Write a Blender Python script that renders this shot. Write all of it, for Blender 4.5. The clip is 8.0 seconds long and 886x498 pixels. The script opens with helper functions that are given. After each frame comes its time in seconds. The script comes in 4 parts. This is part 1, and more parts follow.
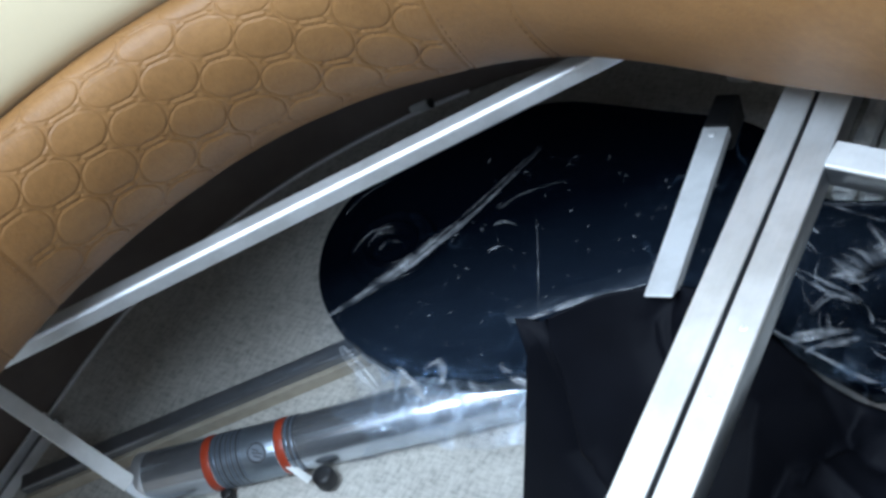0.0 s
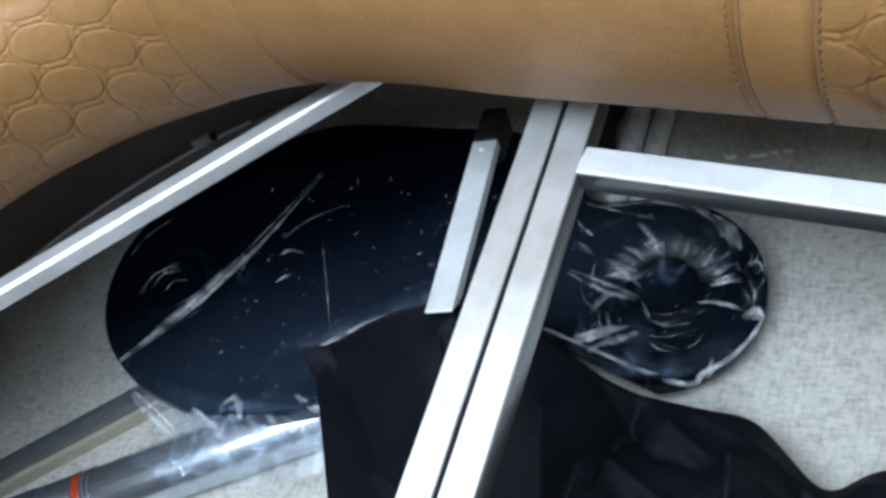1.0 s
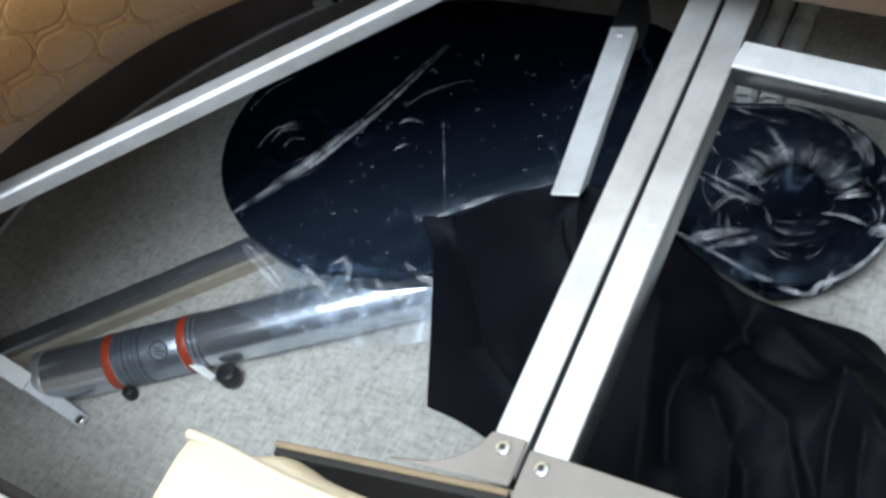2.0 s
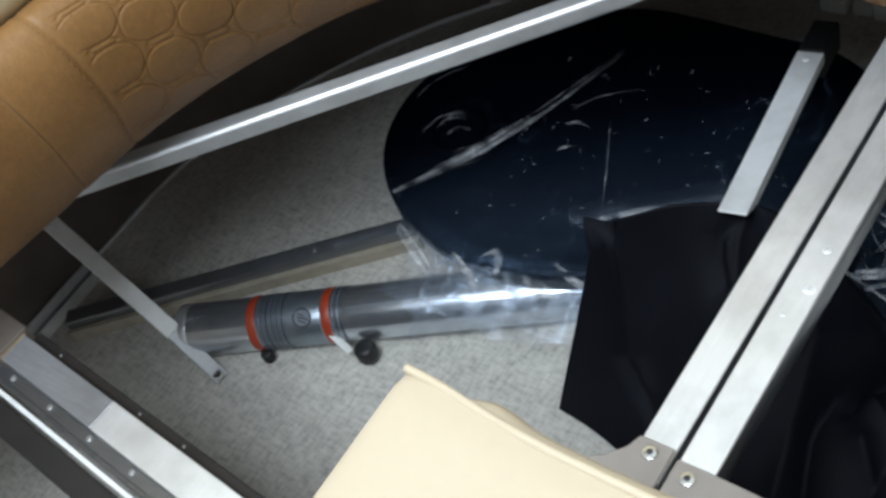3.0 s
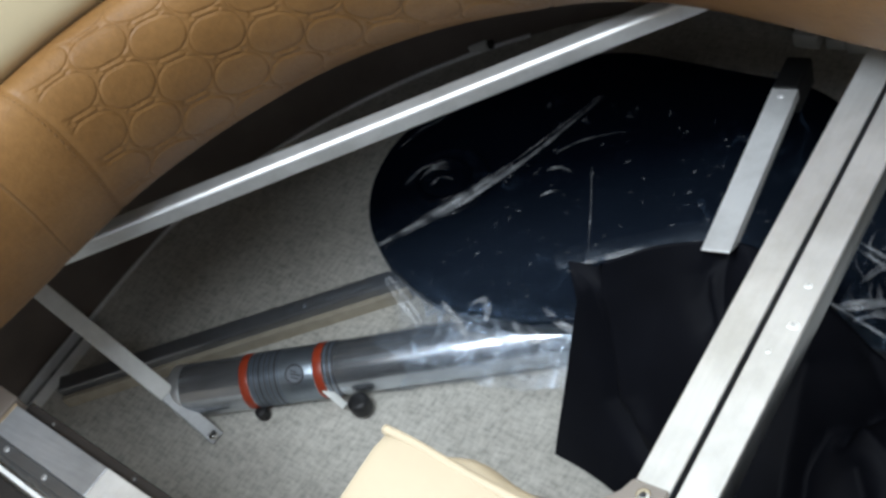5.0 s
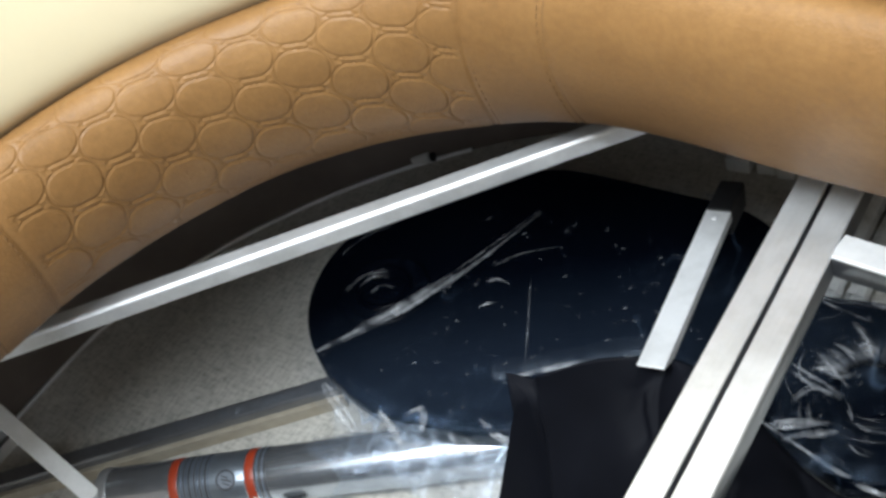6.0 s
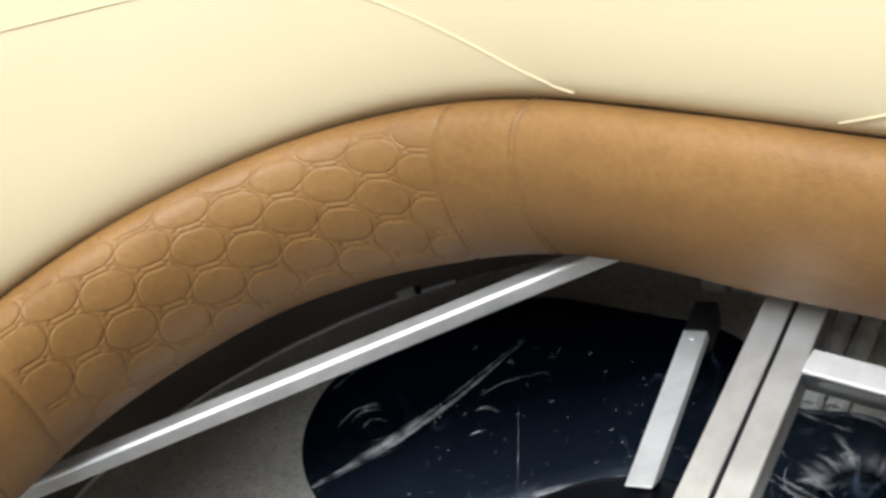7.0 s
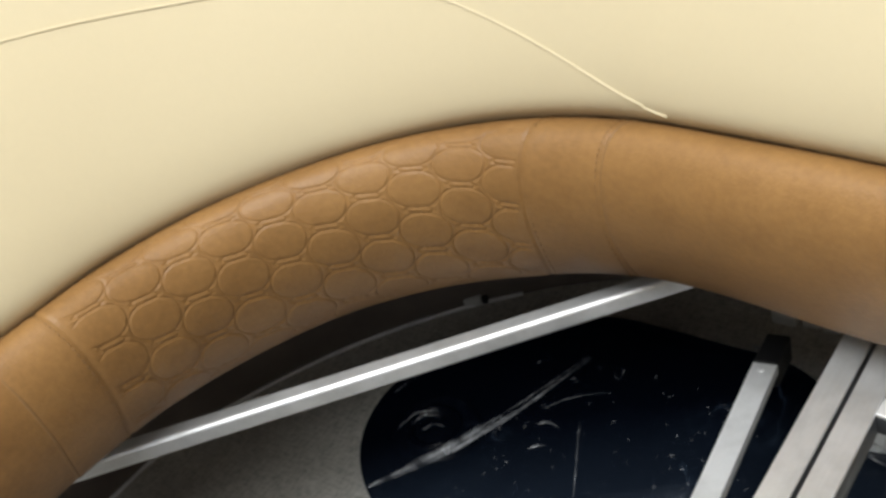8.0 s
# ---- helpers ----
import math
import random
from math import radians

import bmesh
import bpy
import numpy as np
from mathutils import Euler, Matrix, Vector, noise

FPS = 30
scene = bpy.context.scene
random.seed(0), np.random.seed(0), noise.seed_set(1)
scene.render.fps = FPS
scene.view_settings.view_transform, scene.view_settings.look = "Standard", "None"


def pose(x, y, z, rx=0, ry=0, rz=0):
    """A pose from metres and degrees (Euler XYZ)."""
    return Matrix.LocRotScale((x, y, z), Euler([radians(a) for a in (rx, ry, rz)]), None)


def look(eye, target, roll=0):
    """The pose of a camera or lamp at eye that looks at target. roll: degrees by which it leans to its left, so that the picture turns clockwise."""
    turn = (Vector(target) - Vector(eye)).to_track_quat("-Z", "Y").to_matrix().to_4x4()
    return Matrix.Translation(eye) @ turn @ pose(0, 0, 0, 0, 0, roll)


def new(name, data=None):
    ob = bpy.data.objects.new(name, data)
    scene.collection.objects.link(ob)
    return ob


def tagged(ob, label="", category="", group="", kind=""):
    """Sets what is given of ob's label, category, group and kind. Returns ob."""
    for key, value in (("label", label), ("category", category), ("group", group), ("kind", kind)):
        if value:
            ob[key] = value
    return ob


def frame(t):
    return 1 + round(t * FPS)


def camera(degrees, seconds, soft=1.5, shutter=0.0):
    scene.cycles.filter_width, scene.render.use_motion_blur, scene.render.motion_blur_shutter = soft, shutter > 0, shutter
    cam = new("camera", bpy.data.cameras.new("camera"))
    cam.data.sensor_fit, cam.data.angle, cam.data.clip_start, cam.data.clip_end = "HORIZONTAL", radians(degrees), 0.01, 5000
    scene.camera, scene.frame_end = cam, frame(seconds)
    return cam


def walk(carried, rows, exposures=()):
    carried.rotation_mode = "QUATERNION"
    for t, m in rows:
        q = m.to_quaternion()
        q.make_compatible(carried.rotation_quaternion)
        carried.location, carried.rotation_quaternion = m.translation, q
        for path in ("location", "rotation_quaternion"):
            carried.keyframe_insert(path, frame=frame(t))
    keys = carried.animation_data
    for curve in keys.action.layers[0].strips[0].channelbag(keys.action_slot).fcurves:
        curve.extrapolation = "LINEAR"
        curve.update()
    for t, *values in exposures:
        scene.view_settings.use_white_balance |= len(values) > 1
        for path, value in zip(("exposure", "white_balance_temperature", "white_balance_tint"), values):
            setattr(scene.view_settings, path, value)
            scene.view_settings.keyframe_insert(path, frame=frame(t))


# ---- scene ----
cam = camera(41.0, 8.0, soft=3.0)
PATH = [
    (0, (0.2918, -0.4905, 1.0523), (-0.8364, 0.4171, -0.3278), -31.26),
    (0.5, (0.3020, -0.4890, 1.0503), (-0.7505, 0.4593, -0.3611), -29.63),
    (0.7, (0.3071, -0.4787, 1.0454), (-0.6736, 0.5020, -0.3918), -29.17),
    (1, (0.3272, -0.4727, 1.0398), (-0.5506, 0.5736, -0.4212), -28.41),
    (1.2, (0.3304, -0.4706, 1.0330), (-0.5083, 0.5802, -0.4469), -28.37),
    (1.5, (0.3302, -0.4612, 1.0304), (-0.5284, 0.5356, -0.4753), -30.01),
    (1.8, (0.295, -0.486, 1.047), (-0.578, 0.444, -0.493), -27.6),
    (2, (0.283, -0.497, 1.050), (-0.674, 0.355, -0.486), -28.7),
    (2.2, (0.272, -0.506, 1.045), (-0.749, 0.300, -0.475), -28.4),
    (3.3, (0.2634, -0.523, 1.0541), (-0.8773, 0.2414, -0.4004), -27.0),
    (3.5, (0.2646, -0.523, 1.0539), (-0.8727, 0.2427, -0.4036), -26.8),
    (4, (0.268, -0.513, 1.055), (-0.847, 0.256, -0.417), -29.3),
    (5.3, (0.2740, -0.5198, 1.0605), (-0.8978, 0.3442, -0.3093), -27.98),
    (5.5, (0.2798, -0.5198, 1.0648), (-0.9097, 0.3778, -0.2692), -27.70),
    (5.8, (0.2771, -0.5232, 1.0706), (-0.8680, 0.4369, -0.2563), -24.63),
    (6, (0.2713, -0.5270, 1.0683), (-0.8203, 0.4888, -0.2644), -21.67),
    (6.2, (0.2719, -0.5322, 1.0791), (-0.8118, 0.5166, -0.2320), -20.26),
    (6.5, (0.2754, -0.5419, 1.0927), (-0.8730, 0.5476, -0.1284), -20.33),
    (6.8, (0.2890, -0.5512, 1.0967), (-0.7949, 0.6206, -0.1071), -19.61),
    (7, (0.2952, -0.5473, 1.0993), (-0.8102, 0.6264, -0.0845), -21.99),
    (7.2, (0.2978, -0.5498, 1.0989), (-0.8237, 0.6492, -0.0428), -20.68),
    (7.5, (0.2937, -0.5543, 1.1093), (-0.8571, 0.6281, -0.0205), -20.45),
    (7.8, (0.2853, -0.5548, 1.1055), (-0.8999, 0.5593, -0.0574), -19.06),
    (8, (0.2861, -0.5562, 1.1080), (-0.9041, 0.5718, -0.0367), -19.37),
]
EXPOSURES = [(0.0, -0.12, 5380, 7), (1.0, 0.0, 5600, 7), (1.9, -0.10, 5850, 7), (2.2, -0.25, 6000, 8), (3.3, -0.68, 6050, 8), (4.2, -0.70, 6050, 8), (5.3, -0.34, 6250, 9), (6.0, 0.08, 6300, 9), (6.5, -0.02, 6600, 11), (7.0, -0.12, 6680, 11), (7.4, -0.22, 6720, 11), (8.0, -0.40, 6850, 11)]
walk(cam, [(t, look(eye, target, roll)) for t, eye, target, roll in PATH], EXPOSURES)

# ---------------------------------------------------------------- light
world = bpy.data.worlds.new("world")
scene.world = world
world.use_nodes = True
wnt = world.node_tree
sky = wnt.nodes.new("ShaderNodeTexSky")
sky.sky_type, sky.sun_disc = "NISHITA", False
sky.sun_elevation, sky.sun_rotation = radians(50), radians(150)
wnt.links.new(sky.outputs[0], wnt.nodes["Background"].inputs[0])
wnt.nodes["Background"].inputs[1].default_value = 0.1


def area(name, m, sx, sy, watts, colour):
    data = bpy.data.lights.new(name, "AREA")
    data.shape, data.size, data.size_y, data.energy, data.color = "RECTANGLE", sx, sy, watts, colour
    ob = new(name, data)
    ob.matrix_world = m
    return ob


# unseen overhead light, added, and daylight through the windows in the walls
area("added_overhead_light", look((0.22, -0.90, 2.004), (0.22, -0.90, 0)), 1.10, 0.62, 70, (0.90, 0.96, 1.0))
# unseen front window, added to brighten the storage space
area("window_light", look((0.55, -2.02, 1.35), (0.55, 0.0, 1.30)), 1.65, 0.75, 8, (0.88, 0.95, 1.0))
area("window_light", look((0.475, 0.80, 1.48), (0.475, -1.0, 1.44)), 2.5, 0.6, 36, (0.86, 0.94, 1.0))
area("window_light", look((-1.23, -0.575, 1.48), (1.0, -0.575, 1.44)), 1.8, 0.6, 11, (0.86, 0.94, 1.0))


# ---------------------------------------------------------------- materials
class Mat:
    """A small node-material builder on object coordinates."""

    def __init__(self, name, base, rough=0.5, metal=0.0, spec=0.5):
        self.m = bpy.data.materials.new(name)
        self.m.use_nodes = True
        self.nt = self.m.node_tree
        self.b = self.nt.nodes["Principled BSDF"]
        self.b.inputs["Base Color"].default_value = (*base, 1)
        self.b.inputs["Roughness"].default_value = rough
        self.b.inputs["Metallic"].default_value = metal
        self.b.inputs["Specular IOR Level"].default_value = spec
        self.co = self.nt.nodes.new("ShaderNodeTexCoord").outputs["Object"]
        self.height = None

    def link(self, a, b):
        self.nt.links.new(a, b)

    def noise(self, scale, detail=4, stretch=(1, 1, 1), rot=(0, 0, 0), rough=0.55):
        mp = self.nt.nodes.new("ShaderNodeMapping")
        mp.inputs["Scale"].default_value = stretch
        mp.inputs["Rotation"].default_value = rot
        self.link(self.co, mp.inputs[0])
        n = self.nt.nodes.new("ShaderNodeTexNoise")
        n.inputs["Scale"].default_value, n.inputs["Detail"].default_value = scale, detail
        n.inputs["Roughness"].default_value = rough
        self.link(mp.outputs[0], n.inputs["Vector"])
        return n.outputs["Fac"]

    def voronoi(self, scale, feature="F1"):
        n = self.nt.nodes.new("ShaderNodeTexVoronoi")
        n.feature = feature
        n.inputs["Scale"].default_value = scale
        self.link(self.co, n.inputs["Vector"])
        return n.outputs["Distance"]

    def ramp(self, fac, stops):
        r = self.nt.nodes.new("ShaderNodeValToRGB")
        els = r.color_ramp.elements
        els[0].position, els[0].color = stops[0][0], (*stops[0][1], 1)
        els[1].position, els[1].color = stops[-1][0], (*stops[-1][1], 1)
        for p, c in stops[1:-1]:
            els.new(p).color = (*c, 1)
        self.link(fac, r.inputs[0])
        return r.outputs[0]

    def mix(self, fac, a, b, mode="MIX"):
        x = self.nt.nodes.new("ShaderNodeMix")
        x.data_type, x.blend_type = "RGBA", mode
        for sock, v in ((x.inputs[0], fac), (x.inputs[6], a), (x.inputs[7], b)):
            if isinstance(v, (int, float)):
                sock.default_value = v
            elif isinstance(v, tuple):
                sock.default_value = (*v, 1)
            else:
                self.link(v, sock)
        return x.outputs[2]

    def colour(self, out):
        self.link(out, self.b.inputs["Base Color"])
        return self

    def roughness(self, fac, lo, hi):
        r = self.nt.nodes.new("ShaderNodeMapRange")
        r.inputs["To Min"].default_value, r.inputs["To Max"].default_value = lo, hi
        self.link(fac, r.inputs[0])
        self.link(r.outputs[0], self.b.inputs["Roughness"])
        return self

    def bump(self, fac, strength, dist=0.001):
        n = self.nt.nodes.new("ShaderNodeBump")
        n.inputs["Strength"].default_value, n.inputs["Distance"].default_value = strength, dist
        self.link(fac, n.inputs["Height"])
        if self.height is not None:
            self.link(self.height, n.inputs["Normal"])
        self.height = n.outputs[0]
        self.link(self.height, self.b.inputs["Normal"])
        return self


def leather(name, lo, hi, rough, grain, patch=9, fleck=0.9):
    m = Mat(name, hi, rough, 0, 0.36)
    big = m.ramp(m.noise(patch, 5), [(0.3, lo), (0.7, hi)])
    fine = m.ramp(m.noise(160, 3), [(0.3, (fleck,) * 3), (0.7, (1, 1, 1))])
    m.colour(m.mix(1.0, big, fine, "MULTIPLY"))
    m.roughness(m.noise(30, 4), rough - 0.06, rough + 0.08)
    m.bump(m.noise(55, 3), 0.05, 0.002)
    m.bump(m.noise(130, 3, (0.6, 0.6, 1.6)), grain * 0.35, 0.0012)
    m.bump(m.voronoi(420), grain, 0.0006)
    return m.m


TAN = leather("tan_leather", (0.228, 0.115, 0.038), (0.308, 0.163, 0.057), 0.50, 0.36, 11, 0.84)
CREAM = leather("cream_leather", (0.545, 0.465, 0.310), (0.57, 0.487, 0.326), 0.48, 0.05, 3, 0.985)
THREAD = leather("tan_thread", (0.17, 0.09, 0.035), (0.24, 0.13, 0.05), 0.6, 0.1)


def aluminium(name, base, rough, axis, metal=0.7, dark=0.9):
    """Drawn aluminium: faint long streaks, a few scuffs and dull spots."""
    m = Mat(name, base, rough, metal)
    st = tuple(1.5 if k == axis else 22 for k in range(3))
    streak = m.ramp(m.noise(22, 4, st), [(0.3, tuple(c * dark for c in base)), (0.7, base)])
    spots = m.ramp(m.noise(38, 5, rough=0.7), [(0.20, (0.74, 0.73, 0.71)), (0.27, (1, 1, 1))])
    smudge = m.ramp(m.noise(17, 5, rough=0.62), [(0.36, (0.84, 0.84, 0.83)), (0.58, (1, 1, 1))])
    m.colour(m.mix(1.0, m.mix(1.0, streak, spots, "MULTIPLY"), smudge, "MULTIPLY"))
    m.roughness(m.noise(16, 5), rough - 0.10, rough + 0.13)
    m.bump(m.noise(9, 2), 0.05, 0.003)
    m.bump(m.noise(48, 4), 0.05, 0.0012)
    return m.m


ALU = aluminium("brushed_aluminium", (0.95, 0.96, 0.97), 0.45, 1, 0.75, 0.95)
TOP_ALU = aluminium("satin_flat_aluminium", (0.95, 0.96, 0.97), 0.43, 1, 0.44, 0.97)
# darker copy of the aluminium that paints shade on the bars' sides
SHADED_SIDE_ALU = aluminium("shade_painted_aluminium", (0.42, 0.44, 0.47), 0.30, 1, 0.95, 0.9)
STAY_ALU = aluminium("satin_aluminium", (0.98, 0.99, 1.0), 0.42, 1, 0.35, 0.97)
ALU_LEG = aluminium("polished_aluminium_leg", (0.66, 0.71, 0.78), 0.20, 0, 0.9, 0.95)
SILVER = aluminium("matt_silver_label", (0.34, 0.39, 0.45), 0.34, 0, 0.85)
DULL_ALU = aluminium("dull_aluminium", (0.30, 0.31, 0.33), 0.32, 0, 0.8)
m = Mat("crinkled_foil", (0.80, 0.81, 0.80), 0.3, 0.12)
m.colour(m.ramp(m.noise(40, 5), [(0.30, (0.50, 0.51, 0.50)), (0.55, (0.90, 0.91, 0.90))]))
m.bump(m.noise(24, 5, (1, 0.5, 1)), 0.5, 0.006)
FOIL = m.m
RAIL_ALU = aluminium("mid_grey_aluminium", (0.42, 0.43, 0.45), 0.36, 0, 0.6, 0.85)
HINGE = aluminium("dull_hinge_steel", (0.30, 0.31, 0.32), 0.38, 0, 0.9)
STEEL = aluminium("zinc_steel", (0.62, 0.63, 0.64), 0.32, 1)
GREY_ALU = aluminium("matt_grey_strip", (0.84, 0.84, 0.83), 0.48, 0, 0.10, 0.96)

m = Mat("woven_floor", (0.4, 0.38, 0.34), 0.85, 0, 0.25)
dash = m.noise(105, 4, (1.9, 0.6, 1), (0, 0, 0.25))
dash2 = m.noise(105, 4, (0.6, 1.9, 1), (0, 0, 0.25))
weave = m.mix(0.5, dash, dash2)
c = m.ramp(weave, [(0.34, (0.20, 0.192, 0.172)), (0.50, (0.50, 0.482, 0.436)), (0.66, (0.70, 0.678, 0.62))])
c = m.mix(0.22, c, m.ramp(m.noise(34, 3), [(0.35, (0.24, 0.23, 0.21)), (0.62, (0.66, 0.64, 0.59))]))
c = m.mix(0.30, c, m.ramp(m.noise(7, 5), [(0.3, (0.37, 0.354, 0.318)), (0.7, (0.62, 0.598, 0.55))]))
m.colour(c)
m.bump(weave, 0.5, 0.0015)
FLOOR = m.m

m = Mat("black_moulded_plastic", (0.0010, 0.0018, 0.0044), 0.2, 0, 0.09)
m.roughness(m.noise(8, 4), 0.14, 0.32)
m.bump(m.noise(14, 4), 0.10, 0.004)
m.bump(m.noise(70, 4), 0.06, 0.001)
BLACK = m.m

def film(name, low, mid, high, rough, cover, sheen=1.0, tint=(0.72, 0.84, 1.0)):
    """Clear wrapping film: mostly see-through, with a cool gloss that is stronger in its creases and an optional
    painted sheen.
    """
    m = Mat(name, (0.9, 0.93, 0.97), rough)
    nt = m.nt
    nt.nodes.remove(m.b)
    gl = nt.nodes.new("ShaderNodeBsdfGlossy")
    gl.inputs["Color"].default_value = (*tint, 1)
    gl.inputs["Roughness"].default_value = rough
    df = nt.nodes.new("ShaderNodeBsdfDiffuse")
    df.inputs["Color"].default_value = (*(0.8 * c for c in tint), 1)
    tr = nt.nodes.new("ShaderNodeBsdfTransparent")
    inner, mx = nt.nodes.new("ShaderNodeMixShader"), nt.nodes.new("ShaderNodeMixShader")
    lines = m.ramp(m.noise(11, 3, (1, 0.5, 1), (0, 0, 0.6)), [(0.475, (0,) * 3), (0.5, (1,) * 3), (0.525, (0,) * 3)])
    fine = m.ramp(m.noise(34, 4, (1, 0.35, 1), (0, 0, -0.5)), [(0.55, (0,) * 3), (0.75, (0.6,) * 3)])
    mask = m.ramp(m.noise(7, 4), [(cover[0], (0,) * 3), (cover[1], (1,) * 3)])
    both = m.mix(mask, (low, low, low), m.mix(1.0, lines, fine, "ADD"))
    crease = m.ramp(both, [(0.0, (low,) * 3), (0.35, (mid,) * 3), (1.0, (high,) * 3)])
    # painted reflection: a pale gradient that grows across the board
    if sheen != 1.0:
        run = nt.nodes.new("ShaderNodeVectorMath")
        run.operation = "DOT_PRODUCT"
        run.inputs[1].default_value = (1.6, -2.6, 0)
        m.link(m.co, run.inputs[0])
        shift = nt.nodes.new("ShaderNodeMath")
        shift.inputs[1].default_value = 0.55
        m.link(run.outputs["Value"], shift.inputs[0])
        sheen_mask = m.mix(0.3, m.ramp(shift.outputs[0], [(0.0, (0,) * 3), (0.68, (1,) * 3), (0.80, (1,) * 3), (0.95, (0.35,) * 3)]), m.noise(9, 5, (1, 0.4, 1), (0, 0, 0.4)))
        crease = m.mix(1.0, crease, m.ramp(sheen_mask, [(0.38, (0,) * 3), (0.85, (sheen,) * 3)]), "ADD")
    m.link(crease, mx.inputs[0])
    inner.inputs[0].default_value = 0.4
    m.link(gl.outputs[0], inner.inputs[1])
    m.link(df.outputs[0], inner.inputs[2])
    m.link(tr.outputs[0], mx.inputs[1])
    m.link(inner.outputs[0], mx.inputs[2])
    m.link(mx.outputs[0], nt.nodes["Material Output"].inputs[0])
    bp = nt.nodes.new("ShaderNodeBump")
    bp.inputs["Strength"].default_value, bp.inputs["Distance"].default_value = 0.9, 0.006
    m.link(m.noise(26, 7, rough=0.68), bp.inputs["Height"])
    m.link(bp.outputs[0], gl.inputs["Normal"])
    return m.m


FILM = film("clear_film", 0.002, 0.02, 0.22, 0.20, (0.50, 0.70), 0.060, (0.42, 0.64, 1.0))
CRINKLED = film("crinkled_clear_film", 0.010, 0.06, 0.22, 0.20, (0.48, 0.74), 1.0, (0.52, 0.72, 1.0))
FLAP = film("doubled_clear_film", 0.02, 0.06, 0.16, 0.24, (0.42, 0.62))
SKIRT = film("loose_clear_film", 0.11, 0.24, 0.60, 0.22, (0.30, 0.55))

# white fibred ring that paints the film's sheen round the socket
m = Mat("painted_film_sheen", (0.86, 0.90, 0.95), 0.35, 0, 0.5)
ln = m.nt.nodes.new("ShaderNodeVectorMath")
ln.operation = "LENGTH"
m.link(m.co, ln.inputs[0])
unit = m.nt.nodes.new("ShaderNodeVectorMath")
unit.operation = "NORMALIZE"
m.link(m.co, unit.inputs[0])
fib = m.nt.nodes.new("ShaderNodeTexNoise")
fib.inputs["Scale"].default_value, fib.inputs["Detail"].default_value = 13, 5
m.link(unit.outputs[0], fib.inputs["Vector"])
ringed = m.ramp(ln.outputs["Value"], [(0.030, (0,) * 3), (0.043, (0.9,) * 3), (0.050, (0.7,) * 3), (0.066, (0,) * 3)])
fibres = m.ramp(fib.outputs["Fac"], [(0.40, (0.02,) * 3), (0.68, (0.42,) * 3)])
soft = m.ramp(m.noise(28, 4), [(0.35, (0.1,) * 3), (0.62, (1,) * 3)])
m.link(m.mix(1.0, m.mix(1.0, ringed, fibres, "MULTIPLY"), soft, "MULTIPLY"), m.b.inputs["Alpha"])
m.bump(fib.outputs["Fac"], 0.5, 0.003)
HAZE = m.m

# pale see-through colour for the painted glints of the film
m = Mat("film_glint", (0.90, 0.93, 0.97), 0.2, 0, 0.8)
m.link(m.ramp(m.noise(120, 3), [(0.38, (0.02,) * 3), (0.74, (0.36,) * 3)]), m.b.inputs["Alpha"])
GLINT = m.m

# white see-through colour that stands in for highlights along the film's folds
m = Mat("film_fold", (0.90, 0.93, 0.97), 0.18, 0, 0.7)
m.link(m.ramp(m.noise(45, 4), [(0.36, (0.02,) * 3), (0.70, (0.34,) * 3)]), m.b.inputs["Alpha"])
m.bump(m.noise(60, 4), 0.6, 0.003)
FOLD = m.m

m = Mat("black_cloth", (0.003, 0.003, 0.004), 0.66, 0, 0.10)
m.colour(m.ramp(m.noise(9, 4), [(0.3, (0.0032, 0.0036, 0.0058)), (0.7, (0.0054, 0.0061, 0.0096))]))
m.bump(m.noise(900, 2), 0.25, 0.0004)
m.bump(m.noise(22, 4), 0.15, 0.004)
CLOTH = m.m


def plain(name, lo, hi, rough, scale=12, metal=0.0, bump=0.2):
    m = Mat(name, hi, rough, metal)
    m.colour(m.ramp(m.noise(scale, 5), [(0.3, lo), (0.7, hi)]))
    m.roughness(m.noise(scale * 3, 4), max(rough - 0.08, 0.02), rough + 0.1)
    m.bump(m.noise(scale * 8, 4), bump, 0.001)
    return m.m


BROWN = plain("dark_brown_panel", (0.105, 0.086, 0.075), (0.16, 0.132, 0.115), 0.5)
BLOCK = plain("brown_end_block", (0.10, 0.082, 0.07), (0.15, 0.125, 0.105), 0.5)
LIP = plain("dark_brown_seal", (0.010, 0.008, 0.007), (0.020, 0.016, 0.014), 0.55)
DARK = plain("dark_front_panel", (0.012, 0.010, 0.009), (0.02, 0.017, 0.015), 0.6)
PLATE = plain("grey_brown_plate", (0.23, 0.205, 0.185), (0.29, 0.26, 0.235), 0.42, 20)
CUSHION = leather("pale_cream_leather", (0.37, 0.306, 0.216), (0.40, 0.332, 0.236), 0.5, 0.06, 4, 0.98)
CARD = plain("tan_cardboard", (0.30, 0.265, 0.205), (0.40, 0.36, 0.285), 0.75, 40)
PLY = plain("tan_plywood_edge", (0.20, 0.145, 0.085), (0.29, 0.215, 0.13), 0.6, 40)
RUBBER = plain("black_rubber", (0.008, 0.008, 0.009), (0.014, 0.014, 0.015), 0.5, 30)
ORANGE = plain("orange_band", (0.28, 0.034, 0.012), (0.36, 0.048, 0.017), 0.4, 30)
LABEL = plain("silver_label", (0.11, 0.14, 0.19), (0.18, 0.22, 0.28), 0.3, 40, 0.4)
EMBLEM = plain("grey_emblem_print", (0.13, 0.15, 0.18), (0.20, 0.22, 0.25), 0.65, 40)
INK = plain("dark_ink", (0.03, 0.03, 0.035), (0.05, 0.05, 0.055), 0.5, 40)
WHITE = plain("white_plastic", (0.55, 0.56, 0.54), (0.68, 0.69, 0.67), 0.4, 20)
